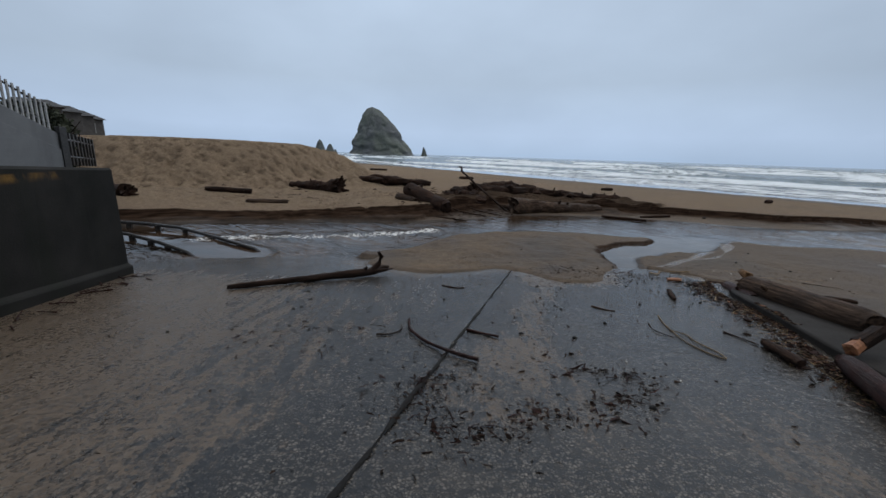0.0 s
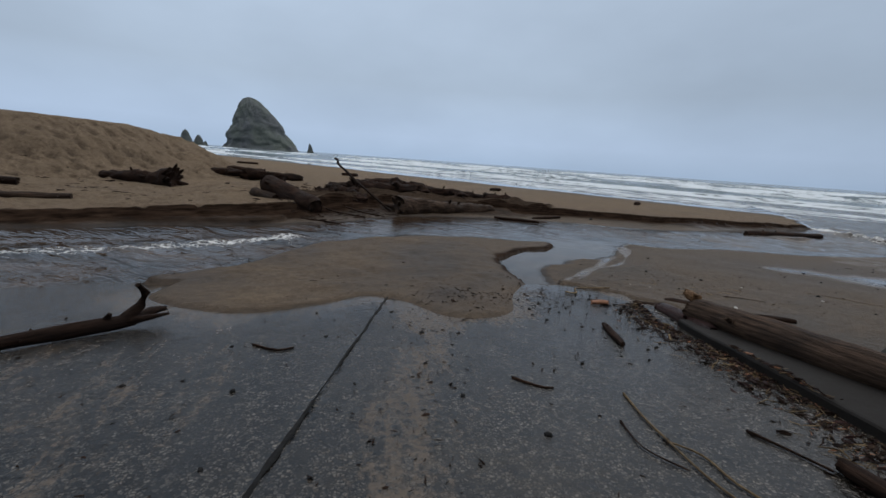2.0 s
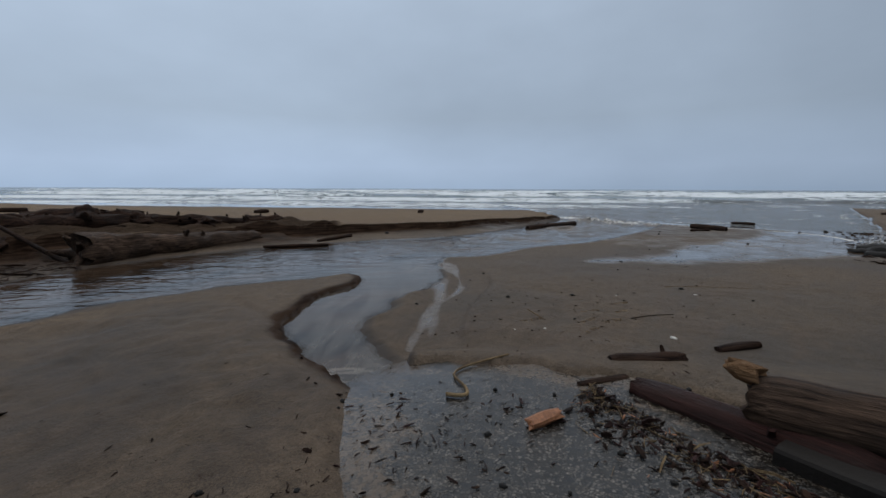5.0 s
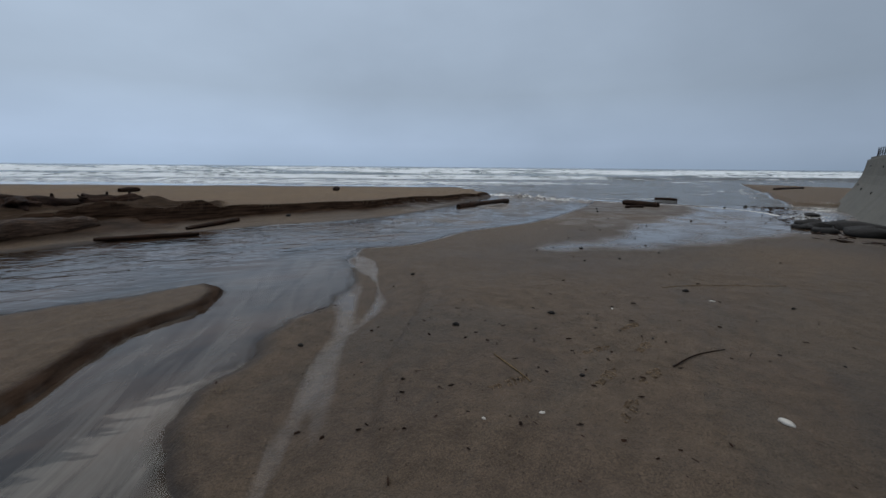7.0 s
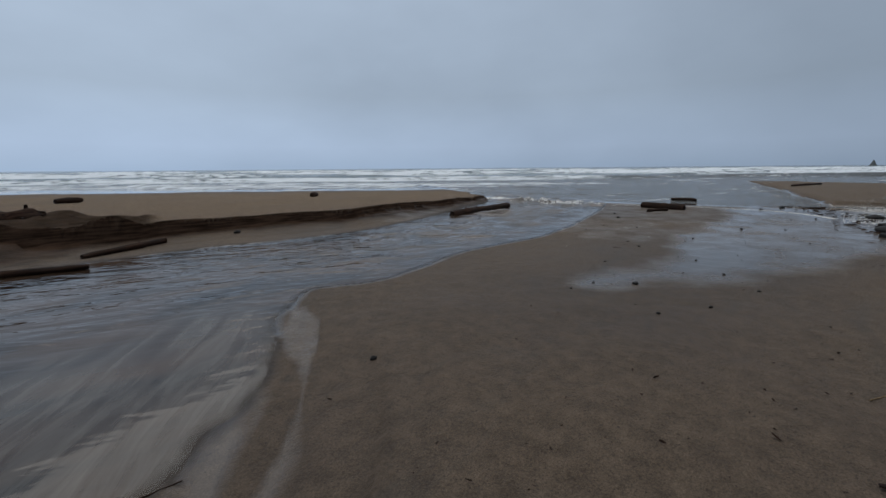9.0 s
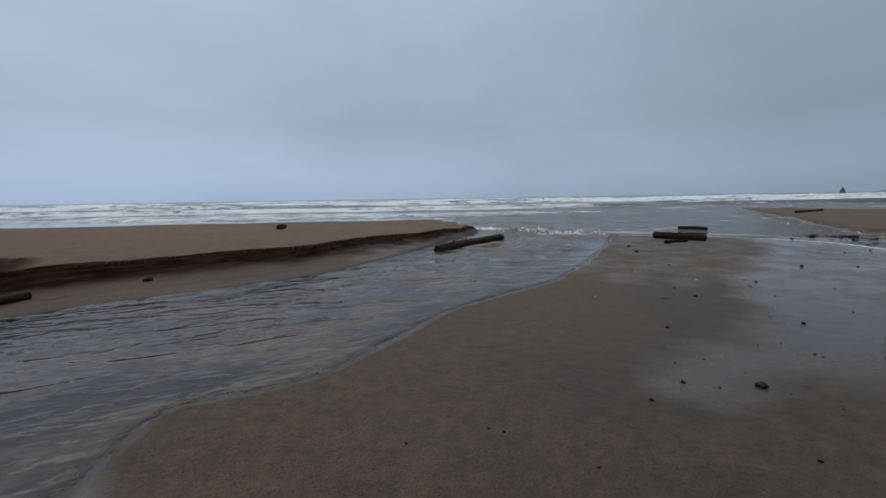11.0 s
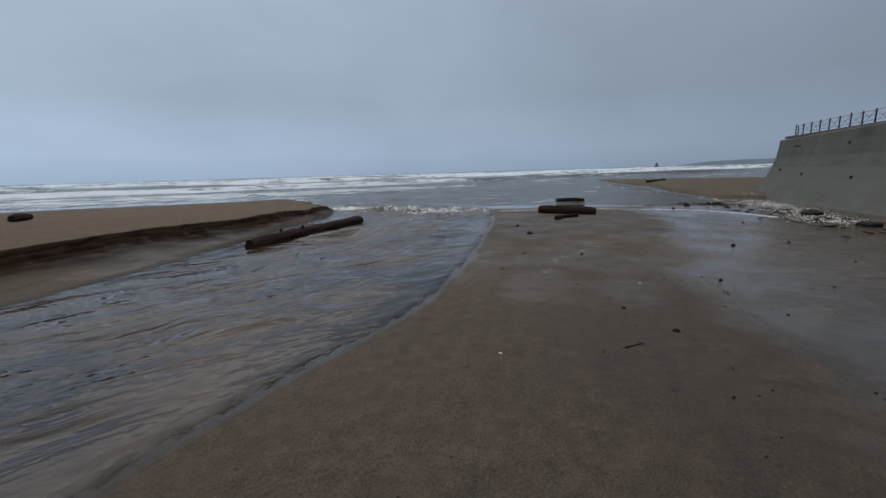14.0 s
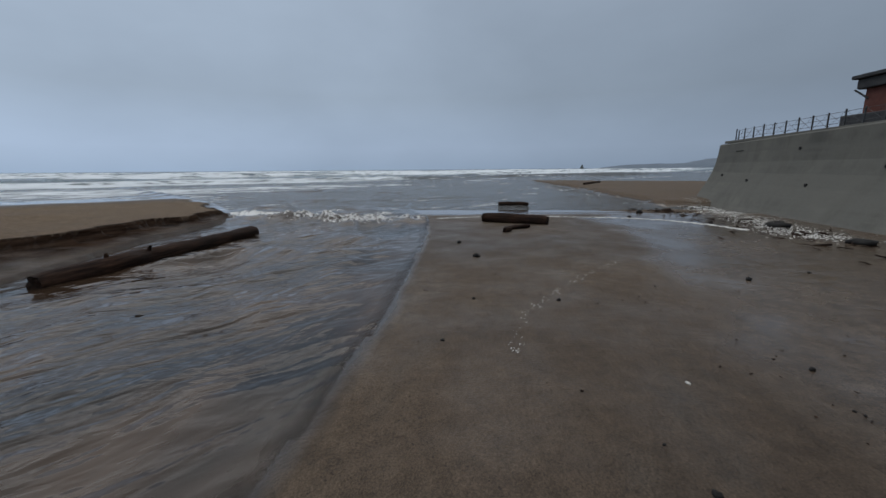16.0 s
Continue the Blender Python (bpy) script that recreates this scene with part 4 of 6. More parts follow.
tagged(sheet("ramp", rx_, ry_, RZ, ASPHALT, {"sandy": sandy, "flow": flow}, keep=X < np.minimum(kerb_x(Y) + np.where(Y < 6.2, 0.25, 0.62), ramp_edge(Y) + 0.3)), "worn wet asphalt beach ramp with a joint and washed-up sand", "road", kind="structure")
bm = bmesh.new()
n = 46
rows = []
for i in range(n + 1):
    y = -3.0 + i * (6.75 + 3.0) / n
    x0, z0 = kerb_x(y) + 0.02 * noise.noise(Vector((y * 1.7, 0, 0))), ramp_height(y)
    top = z0 + 0.10 + 0.012 * noise.noise(Vector((y * 2.3, 4, 0)))
    prof = ((0, -0.2), (0.0, 0.075), (0.012, 0.092), (0.035, 0.10), (0.35, 0.105), (0.75, 0.11), (1.02, 0.115), (1.05, 0.10), (1.06, -0.2))
    rows.append([bm.verts.new((x0 + a + 0.01 * noise.noise(Vector((y * 5, a * 9, 2))), y - a * 0.33, z0 + b + (top - z0 - 0.10) * (b > 0.07))) for a, b in prof])
for a, b in zip(rows, rows[1:]):
    for j in range(len(a) - 1):
        bm.faces.new((a[j], b[j], b[j + 1], a[j + 1]))
bm.faces.new(rows[-1])
bm.faces.new(rows[0][::-1])
tagged(mesh_object("kerb", bm, KERB, False), "low dark wet concrete kerb beside the ramp", "kerb", kind="structure")


def gz(x, y):
    """Height of whatever one stands on at (x, y)."""
    i = min(max(int(np.searchsorted(gx, x)) - 1, 0), len(gx) - 2)
    j = min(max(int(np.searchsorted(gy, y)) - 1, 0), len(gy) - 2)
    s, t = (x - gx[i]) / (gx[i + 1] - gx[i]), (y - gy[j]) / (gy[j + 1] - gy[j])
    h = float((H[j, i] * (1 - s) + H[j, i + 1] * s) * (1 - t) + (H[j + 1, i] * (1 - s) + H[j + 1, i + 1] * s) * t)
    if -8.6 < x < min(kerb_x(y) + (0.5 if y > 6.3 else 0), float(ramp_edge(y))) and y < 10.2:
        h = max(h, ramp_height(y))
    elif kerb_x(y) <= x < kerb_x(y) + 1.03 and y < 6.2:
        h = max(h, ramp_height(y) + 0.105)
    return h


def lay(pts, lift):
    return [(x, y, gz(x, y) + lift) for x, y in pts]


# the joint between the two slabs of the ramp
bm = bmesh.new()
prev = None
for i in range(150):
    y = 0.2 + i * (8.75 - 0.2) / 149
    x = 0.6 + (y - 5.25) * 0.315 + 0.02 * noise.noise(Vector((y * 1.6, 0, 0)))
    w = 0.007 + 0.014 * abs(noise.noise(Vector((y * 3.1, 7, 0)))) + 0.012 * abs(noise.noise(Vector((y * 13, 3, 0))))
    w *= 1.0 if noise.noise(Vector((y * 1.1, 11, 0))) > -0.32 else 0.25
    row = [bm.verts.new((x + d * w, y, ramp_height(y) + 0.011 + z)) for d, z in ((-1.4, -0.012), (-0.8, 0), (0, -0.004), (0.8, 0.0), (1.5, -0.012))]
    if prev:
        for j in range(4):
            bm.faces.new((prev[j], prev[j + 1], row[j + 1], row[j]))
    prev = row
tagged(mesh_object("joint_filler", bm, JOINT), "black gritty joint between the slabs of the ramp", "joint", kind="structure")

# ---- sea stacks and far shores ----
def sea_stack(name, label, centre, left, right, height, tilt, seed, base=-4.0, power=0.58, rings=46, sides=72):
    """A steep rock: widths to either side of its middle, narrowing to an off-centre top."""
    bm = bmesh.new()
    way = Vector((centre[0], centre[1], 0)).normalized()
    side = Vector((way.y, -way.x, 0))
    rows = []
    for i in range(rings + 1):
        t = i / rings
        w = (1 - t) ** power * (1 - 0.10 * math.sin(math.pi * t))
        ring = []
        for s in range(sides):
            a = 2 * math.pi * s / sides
            c, q = math.cos(a), math.sin(a)
            half = right if c > 0 else left
            p = side * (c * half * w + tilt * t * t) + way * (q * (left + right) * 0.42 * w)
            rough = (noise.fractal(Vector((c * 2.2 + seed, q * 2.2, t * 4.5)), 0.8, 2.1, 6) * 0.055 + 0.02 * noise.noise(Vector((c * 9 + seed, q * 9, t * 14)))) * (left + right)
            p += (side * c + way * q) * rough * (0.25 + 0.75 * (1 - t)) + Vector((0, 0, base + (height - base) * t + 0.015 * height * noise.noise(Vector((c * 3, q * 3, t * 9 + seed)))))
            ring.append(bm.verts.new(p))
        rows.append(ring)
    for a, b in zip(rows, rows[1:]):
        for s in range(sides):
            bm.faces.new((a[s], a[(s + 1) % sides], b[(s + 1) % sides], b[s]))
    bm.faces.new(rows[-1])
    ob = mesh_object(name, bm, HAZED_BASALT)
    ob.location = (centre[0], centre[1], 0)
    return tagged(ob, label, "sea stack", "sea stacks")


def at_azimuth(deg, dist):
    return (math.sin(radians(deg)) * dist, math.cos(radians(deg)) * dist)


sea_stack("sea_stack", "huge dark domed sea stack standing in the surf", at_azimuth(-8.6, 720), 50, 63, 75.5, -9, 3.1, power=0.56)
sea_stack("sea_stack", "small pointed dark rock beside the great stack", at_azimuth(-16.1, 700), 11, 12, 20, 0, 8.2, power=0.62, rings=20, sides=28)
sea_stack("sea_stack", "small pointed dark rock beside the great stack", at_azimuth(-14.9, 710), 9, 11, 14, 1, 12.7, power=0.62, rings=20, sides=28)
sea_stack("sea_stack", "small pointed dark rock beside the great stack", at_azimuth(-14.2, 730), 7, 7, 6, 1, 15.7, power=0.8, rings=20, sides=28)
sea_stack("sea_stack", "small upright dark rock beside the great stack", at_azimuth(-2.15, 715), 6.5, 6, 14, -1.5, 21.3, power=0.7, rings=20, sides=28)
sea_stack("sea_stack", "tiny far rock beyond the breakers", at_azimuth(104.5, 900), 6, 6, 8, 0, 27.3, power=0.9, rings=14, sides=20)


def ridge(name, label, az0, az1, dist, height, seed, mat, category):
    bm = bmesh.new()
    n, m = 90, 9
    rows = []
    for i in range(n + 1):
        t = i / n
        prof = height * (math.sin(math.pi * min(t * 1.02, 1)) ** 0.6) * (0.72 + 0.5 * noise.fractal(Vector((t * 4, seed, 0)), 1.0, 2.0, 5))
        col = []
        for j in range(m + 1):
            q = j / m
            x, y = at_azimuth(az0 + (az1 - az0) * t, dist * (1 + 0.25 * q))
            z = -2 + max(prof, 0) * math.sin(q * math.pi * 0.5) ** 0.7 + 0.05 * height * noise.noise(Vector((t * 30, q * 6, seed)))
            col.append(bm.verts.new((x, y, z)))
        rows.append(col)
    for a, b in zip(rows, rows[1:]):
        for j in range(m):
            bm.faces.new((a[j], a[j + 1], b[j + 1], b[j]))
    return tagged(mesh_object(name, bm, mat), label, category, kind="structure")


ridge("backdrop", "wooded headland far up the coast, mist put into its colour", 107, 150, 1500, 44, 2.0, HEADLAND, "headland")
ridge("backdrop", "low dark scrub-covered dune behind the beach", -62, -31.5, 120, 6.2, 7.0, SHRUB, "dune")

# ---- sea wall to the north, fence and beach house ----
WALL_LINE = Matrix.Translation((33.4, 1.32, 0)) @ Matrix.Rotation(radians(-7.8), 4, "Z")
wall = thing("wall_north", "tall grey concrete sea wall with a flared foot", "sea wall", kind="structure", at=WALL_LINE)
PROFILE = ((1.15, -1.6), (0.92, -1.28), (0.80, -1.12), (0.58, -0.75), (0.37, -0.36), (0.21, 0.0), (0.09, 0.38), (0.035, 0.75), (0.0, 1.08), (-0.03, 1.12), (-0.6, 1.13), (-0.6, -1.6))
bm = bmesh.new()
rows = []
n = 110
for i in range(n + 1):
    x = -27.1 + i * 27.1 / n
    rise = 0.012 * min(-x, 12)
    rows.append([bm.verts.new((x - (0.05 * (1.1 - z) if i == n else 0), y + 0.018 * noise.noise(Vector((x * 0.7, z * 1.5, 3))) + 0.006 * (math.sin(z * 16) > 0.3), z + (rise if z > 1 else 0))) for y, z in PROFILE])
for a, b in zip(rows, rows[1:]):
    for j in range(len(PROFILE) - 1):
        bm.faces.new((a[j], a[j + 1], b[j + 1], b[j]))
bm.faces.new(rows[-1][::-1])
bm.faces.new(rows[0])
part("wall_face", bm, SEAWALL, wall, smooth=False)


def face_y(z):
    return float(np.interp(z, [p[1] for p in PROFILE[:10]], [p[0] for p in PROFILE[:10]]))


for hx, hz in ((-5.2, 0.74), (-3.1, -0.25), (-6.2, -0.3), (-8.4, 0.2), (-1.1, -0.1), (-9.4, 0.72)):
    bmh = bmesh.new()
    bmesh.ops.create_cone(bmh, cap_ends=True, segments=14, radius1=0.05, radius2=0.05, depth=0.06, matrix=pose(hx, face_y(hz), hz, 90, 0, 0))
    part("drain_hole", bmh, BLACK, wall, "dark drain hole")
part("drain_hole", box((-1.75, face_y(0.8), 0.8), (0.55, 0.04, 0.035), 0.005), BLACK, wall, "dark slot cast in the concrete")
part("ledge", box((-13.6, -0.33, 1.2), (26.8, 0.5, 0.09), 0.012), SEAWALL, wall)

raised = mesh_object("ground", box((-13.3, -5.9, 0.05), (25.8, 10.4, 2.3), 0.1), SHRUB, False)
raised.matrix_world = WALL_LINE
tagged(raised, "raised dark planted bank behind the sea wall", "bank", kind="structure")

fence = thing("fence", "low wire fence with dark posts along the sea wall", "fence", at=WALL_LINE)
px = [-0.75 - 0.62 * i for i in range(13)]
for i, x in enumerate(px):
    part("post", box((x, -0.22, 1.44), (0.034, 0.034, 0.44 + 0.04 * (i % 3 == 0)), 0.006), METAL, fence)
part("post", box((px[0] - 0.2, -0.22, 1.42), (0.03, 0.03, 0.36), 0.006), METAL, fence)
for z in (1.34, 1.48, 1.62):
    part("rail", add_tube(bmesh.new(), [(px[0], -0.22, z), (px[6], -0.22, z), (px[-1], -0.22, z)], [0.006] * 3, 6), METAL, fence)
bm = bmesh.new()
for a, b in zip(px, px[1:]):
    add_tube(bm, [(a, -0.22, 1.26), ((a + b) / 2, -0.23, 1.46), (b, -0.22, 1.64)], [0.0045] * 3, 4)
    add_tube(bm, [(a, -0.22, 1.64), ((a + b) / 2, -0.21, 1.46), (b, -0.22, 1.26)], [0.0045] * 3, 4)
part("mesh_wire", bm, METAL, fence)

house = thing("beach_house", "low red-sided beach house with a dark flat roof", "house")
part("wall", box((30.02, -10.38, 2.6), (10.1, 9.7, 2.6), 0.02), REDSIDING, house)
part("roof", box((30.1, -10.3, 3.72), (10.4, 10.0, 0.42), 0.05), ROOFM, house)
part("fascia", box((30.1, -10.3, 4.02), (10.7, 10.3, 0.16), 0.03), ROOFM, house)
part("deck", box((30.1, -10.2, 1.75), (10.8, 10.4, 1.35), 0.03), RAILWOOD, house)
part("brace", add_tube(bmesh.new(), [(34.9, -5.5, 3.1), (35.3, -5.25, 3.5)], [0.04, 0.04], 6), METAL, house)
for wx0 in (32.9, 30.4, 27.9):
    win = part("window", box((wx0, -5.53, 3.08), (1.5, 0.1, 0.86), 0.01), PAINTW, house)
    part("pane", box((wx0, -5.46, 3.08), (1.34, 0.03, 0.7)), BRIGHTGLASS, win)
for wy0 in (-8.2, -11.5):
    win = part("window", box((35.07, wy0, 3.08), (0.1, 1.5, 0.86), 0.01), PAINTW, house)
    part("pane", box((35.13, wy0, 3.08), (0.03, 1.34, 0.7)), GLASS, win)

# ---- south side: concrete block, retaining wall with fence, hotel ----
a, b = Vector((-4.47, 0.46, 0)), Vector((-5.72, 7.25, 0))
way = (b - a).normalized()
out = Vector((-way.y, way.x, 0))
bm = bmesh.new()
rows = []
for i in range(25):
    p = a + (b - a) * i / 24
    top = 1.2 + 0.05 * (7.25 - p.y)
    low = ramp_height(p.y)
    prof = ((-0.08, -1.3), (-0.07, low + 0.13), (-0.055, low + 0.16), (0.0, low + 0.2), (0.04, top - 0.04), (0.07, top), (0.42, top), (0.46, -1.3))
    rows.append([bm.verts.new(p + out * o + Vector((0, 0, z)) + out * 0.012 * noise.noise(Vector((i * 0.6, z * 2, 0)))) for o, z in prof])
for r0, r1 in zip(rows, rows[1:]):
    for j in range(7):
        bm.faces.new((r0[j], r1[j], r1[j + 1], r0[j + 1]))
bm.faces.new(rows[-1])
bm.faces.new(rows[0][::-1])
tagged(mesh_object("concrete_block", bm, BLOCK, False), "massive dark wet concrete block with rust stains along its top", "block")
bm = bmesh.new()
for i in range(26):
    t = random.random()
    p = a + (b - a) * (0.3 + 0.68 * t) - out * random.uniform(0.14, 0.6)
    add_tube(bm, [(p.x, p.y, ramp_height(p.y) + 0.02), (p.x + random.uniform(-0.3, 0.3), p.y + random.uniform(-0.3, 0.3), ramp_height(p.y) + 0.03)], [0.012, 0.006], 5, 0.2, i)
tagged(mesh_object("wood_litter", bm, REDWOOD), "brown twigs and bark washed against the concrete block", "driftwood", kind="stuff")

retain = thing("retaining_wall", "grey concrete retaining wall stepping up the slope", "wall", kind="structure")
c0, c1 = Vector((-9.6, 10.6, 0)), Vector((-7.6, 3.2, 0))
bm = bmesh.new()
prev = None
for i in range(13):
    p = c0.lerp(c1, i / 12)
    top = 1.85 + 0.19 * i
    nrm = Vector((-1, -0.27, 0)).normalized()
    row = [bm.verts.new(p + nrm * o + Vector((0, 0, z))) for o, z in ((0, -1.2), (0, top - 0.42), (0.03, top - 0.4), (0.03, top - 0.02), (0.05, top), (0.4, top), (0.4, -1.2))]
    if prev:
        for j in range(6):
            bm.faces.new((prev[j], prev[j + 1], row[j + 1], row[j]))
    else:
        bm.faces.new(row)
    prev = row
bm.faces.new(prev[::-1])
part("wall_face", bm, GREYWALL, retain)
bm = box((0, 0, 0), (0.12, 0.2, 2.2), 0.01)
bm.transform(Matrix.Translation((-9.62, 10.68, 0.9)))
part("end_post", bm, METAL, retain)
pf = thing("fence", "white picket fence on the retaining wall", "fence")
for i in range(44):
    p = c0.lerp(c1, 0.015 + i * 0.022)
    top = 1.85 + 0.19 * 12 * (0.015 + i * 0.022)
    part("picket", box((p.x - 0.15, p.y, top + 0.34), (0.035, 0.055, 0.66), 0.006, 15), PAINTW if i < 30 else METAL, pf)
for z in (0.18, 0.58):
    part("rail", add_tube(bmesh.new(), [(c0.x - 0.17, c0.y, 1.85 + z), (c1.x - 0.17, c1.y, 4.13 + z)], [0.022, 0.022], 6), METAL, pf)
df = thing("fence", "dark slatted timber fence running down to the sand", "fence")
for i in range(9):
    t = i / 15
    part("picket", box((-10.0 - 2.2 * t, 11.2 + 4.2 * t, 1.45 - 0.25 * t), (0.05, 0.09, 0.85), 0.006, 25), RAILWOOD, df)
for z in (1.25, 1.7):
    part("rail", add_tube(bmesh.new(), [(-10.0, 11.2, z), (-11.25, 13.55, z - 0.14)], [0.03, 0.03], 6), RAILWOOD, df)


def scrub(name, centre, size, count, seed, label):
    """A low bush: woody stems and many small leaf blades."""
    rng = random.Random(seed)
    top = thing(name, label, "bush", "bushes", at=pose(*centre))
    bm = bmesh.new()
    for i in range(9):
        tip = (rng.uniform(-1, 1) * size[0], rng.uniform(-1, 1) * size[1], rng.uniform(0.4, 0.95) * size[2])
        add_tube(bm, [(tip[0] * 0.2, tip[1] * 0.2, 0), (tip[0] * 0.6, tip[1] * 0.6, tip[2] * 0.6), tip], [0.03, 0.02, 0.008], 5)
    part("stems", bm, DARKWOOD, top)
    verts, faces = [], []
    for i in range(count):
        a, r = rng.uniform(0, 6.283), rng.random() ** 0.5
        z = rng.random() ** 0.7
        k = math.sqrt(max(1 - z * z * 0.8, 0.05)) * (0.8 + 0.4 * noise.noise(Vector((math.cos(a) * 2, math.sin(a) * 2, seed + z * 2))))
        p = Vector((math.cos(a) * r * size[0] * k, math.sin(a) * r * size[1] * k, z * size[2]))
        d = Vector((rng.uniform(-1, 1), rng.uniform(-1, 1), rng.uniform(-0.3, 1))).normalized() * rng.uniform(0.08, 0.2)
        e = d.cross(Vector((rng.uniform(-1, 1), rng.uniform(-1, 1), rng.uniform(-1, 1)))).normalized() * 0.04
        k0 = len(verts)
        verts += [p - e, p + d * 0.5 - e * 1.6, p + d, p + d * 0.5 + e * 1.6]
        faces.append((k0, k0 + 1, k0 + 2, k0 + 3))
    me = bpy.data.meshes.new("leaves")
    me.from_pydata(verts, [], faces)
    me.materials.append(SHRUB)
    leaves = new("leaves", me)
    leaves.parent = top
    return top


for i, (x, y, s) in enumerate(((-11.2, 11.6, 0.9), (-12.6, 13.0, 1.1), (-13.6, 14.6, 1.0), (-14.6, 12.9, 1.3))):
    scrub("bush", (x, y, 0.8), (1.15 * s, 1.15 * s, 1.75 * s), 2400, 5 + i, "dark wind-bent bush beside the timber fence")


def hotel(x, y, turn, storeys, width, label):
    top = thing("hotel_building", label, "building", "hotel blocks", at=pose(x, y, -0.4, 0, 0, turn))
    h = 2.75 * storeys
    part("wall", box((0, 0, h / 2), (width, 9, h), 0.03), SHINGLE, top)
    bm = bmesh.new()
    w, d = width / 2 + 0.35, 4.9
    lo = [bm.verts.new(v) for v in ((-w, -d, h), (w, -d, h), (w, d, h), (-w, d, h))]
    hi = [bm.verts.new(v) for v in ((-w * 0.55, -d * 0.45, h + 0.8), (w * 0.55, -d * 0.45, h + 0.8), (w * 0.55, d * 0.45, h + 0.8), (-w * 0.55, d * 0.45, h + 0.8))]
    for j in range(4):
        bm.faces.new((lo[j], lo[(j + 1) % 4], hi[(j + 1) % 4], hi[j]))
    bm.faces.new(hi)
    bm.faces.new(lo[::-1])
    part("roof", bm, ROOFM, top)
    for s in range(storeys):
        for c in range(int(width // 1.5)):
            x0 = -width / 2 + 0.8 + c * 1.5
            win = part("window", box((x0, -4.52, 1.5 + 2.75 * s), (1.15, 0.12, 1.4)), PAINTW, top)
            part("pane", box((x0, -4.6, 1.5 + 2.75 * s), (0.95, 0.05, 1.2)), GLASS, win)
            part("balcony", box((x0, -4.9, 0.6 + 2.75 * s), (1.4, 0.7, 0.16)), SHINGLE, top)
        win = part("window", box((width / 2 + 0.02, 0, 1.5 + 2.75 * s), (0.12, 1.7, 1.4)), PAINTW, top)
        part("pane", box((width / 2 + 0.1, 0, 1.5 + 2.75 * s), (0.05, 1.5, 1.2)), GLASS, win)
    return top


for i, (az, dist, st, wd) in enumerate(((-43.9, 62, 2, 4.0), (-42.1, 69, 2, 2.9), (-41.1, 76, 2, 2.6), (-40.3, 84, 2, 2.4))):
    x, y = at_azimuth(az, dist)
    hotel(x, y, 48 + 3 * i, st, wd, "grey shingled hotel block on the bluff above the beach")

# ---- drowned footbridge ----
def bridge_rail(line, label):
    top = thing("bridge_rail", label, "railing", "footbridge rails")
    bm = add_tube(bmesh.new(), line, [0.05] * len(line), 8, 0.05)
    part("rail", bm, RAILWOOD, top, smooth=True)
    n = 8
    for i in range(n):
        t = i / (n - 1) * (len(line) - 1)
        k = min(int(t), len(line) - 2)
        p = Vector(line[k]).lerp(Vector(line[k + 1]), t - k)
        part("post", box((p.x, p.y, p.z - 0.22), (0.13, 0.13, 0.44), 0.012, 20), RAILWOOD, top)


bridge_rail([(-10.6, 12.5, -0.72), (-9.0, 12.15, -0.70), (-7.6, 11.75, -0.72), (-6.0, 10.9, -0.82), (-4.75, 10.25, -0.93), (-4.45, 10.08, -1.06)], "wet dark timber handrail standing in the creek")
bridge_rail([(-10.0, 11.2, -0.72), (-8.3, 10.65, -0.72), (-7.0, 10.0, -0.78), (-6.0, 9.45, -0.87), (-5.65, 9.25, -1.0)], "wet dark timber handrail standing in the creek")
deckb = thing("footbridge_deck", "plank deck of a footbridge awash in the creek", "bridge")
for i in range(30):
    t = i / 29
    part("plank", box((-10.4 + 4.9 * t, 11.9 - 1.95 * t, -1.0 - 0.11 * t), (0.15, 1.5, 0.05), 0.008, -21), RAILWOOD, deckb)

# ---- driftwood ----
driftwood("log", (5.60, 6.88, -0.52), (5.36, 4.50, -0.26), 0.195, 0.18, DRIFT, "large weathered grey-brown log lying on the kerb", 0.05, 0.10, 2, seed=2.0, sides=26)
driftwood("log", (5.78, 7.60, -0.76), (5.30, 6.30, -0.60), 0.115, 0.125, REDWOOD, "smooth wet dark red log beside the kerb", 0.05, 0.10, 1, seed=3.0, sides=20)
driftwood("log", (6.25, 7.98, -0.82), (6.64, 7.45, -0.77), 0.09, 0.095, DARKWOOD, "short dark sodden log on the sand", 0.05, 0.16, 1, seed=4.0)
driftwood("log", (7.4, 7.32, -0.86), (7.86, 7.02, -0.85), 0.05, 0.055, DARKWOOD, "small black log on the sand", 0.05, 0.2, 0, seed=5.0, sides=12)
driftwood("log", (5.62, 8.0, -0.80), (5.98, 7.74, -0.78), 0.035, 0.045, DARKWOOD, "dark broken branch wedged under a log", 0.1, 0.25, 1, seed=6.0, sides=12, flat=0.6)
driftwood("log", (3.92, 3.48, -0.20), (3.38, 2.35, -0.09), 0.085, 0.11, REDWOOD, "wet reddish log on the ramp edge", 0.08, 0.14, 0, seed=7.0)
driftwood("log", (3.72, 4.16, -0.345), (3.60, 3.55, -0.285), 0.05, 0.055, DARKWOOD, "charred black length of branch on the ramp", 0.05, 0.15, 0, seed=8.0, sides=12)
driftwood("log", (4.22, 6.92, -0.665), (3.93, 6.22, -0.59), 0.032, 0.04, DARKWOOD, "dark stick lying on the wet ramp", 0.1, 0.2, 2, seed=9.0, sides=12)
driftwood("log", (0.35, 18.45, -0.82), (-1.55, 20.45, -0.12), 0.41, 0.38, DARKWOOD, "thick dark barrel-like log tipped over the bank", 0.05, 0.10, 2, seed=10.0, sides=26)
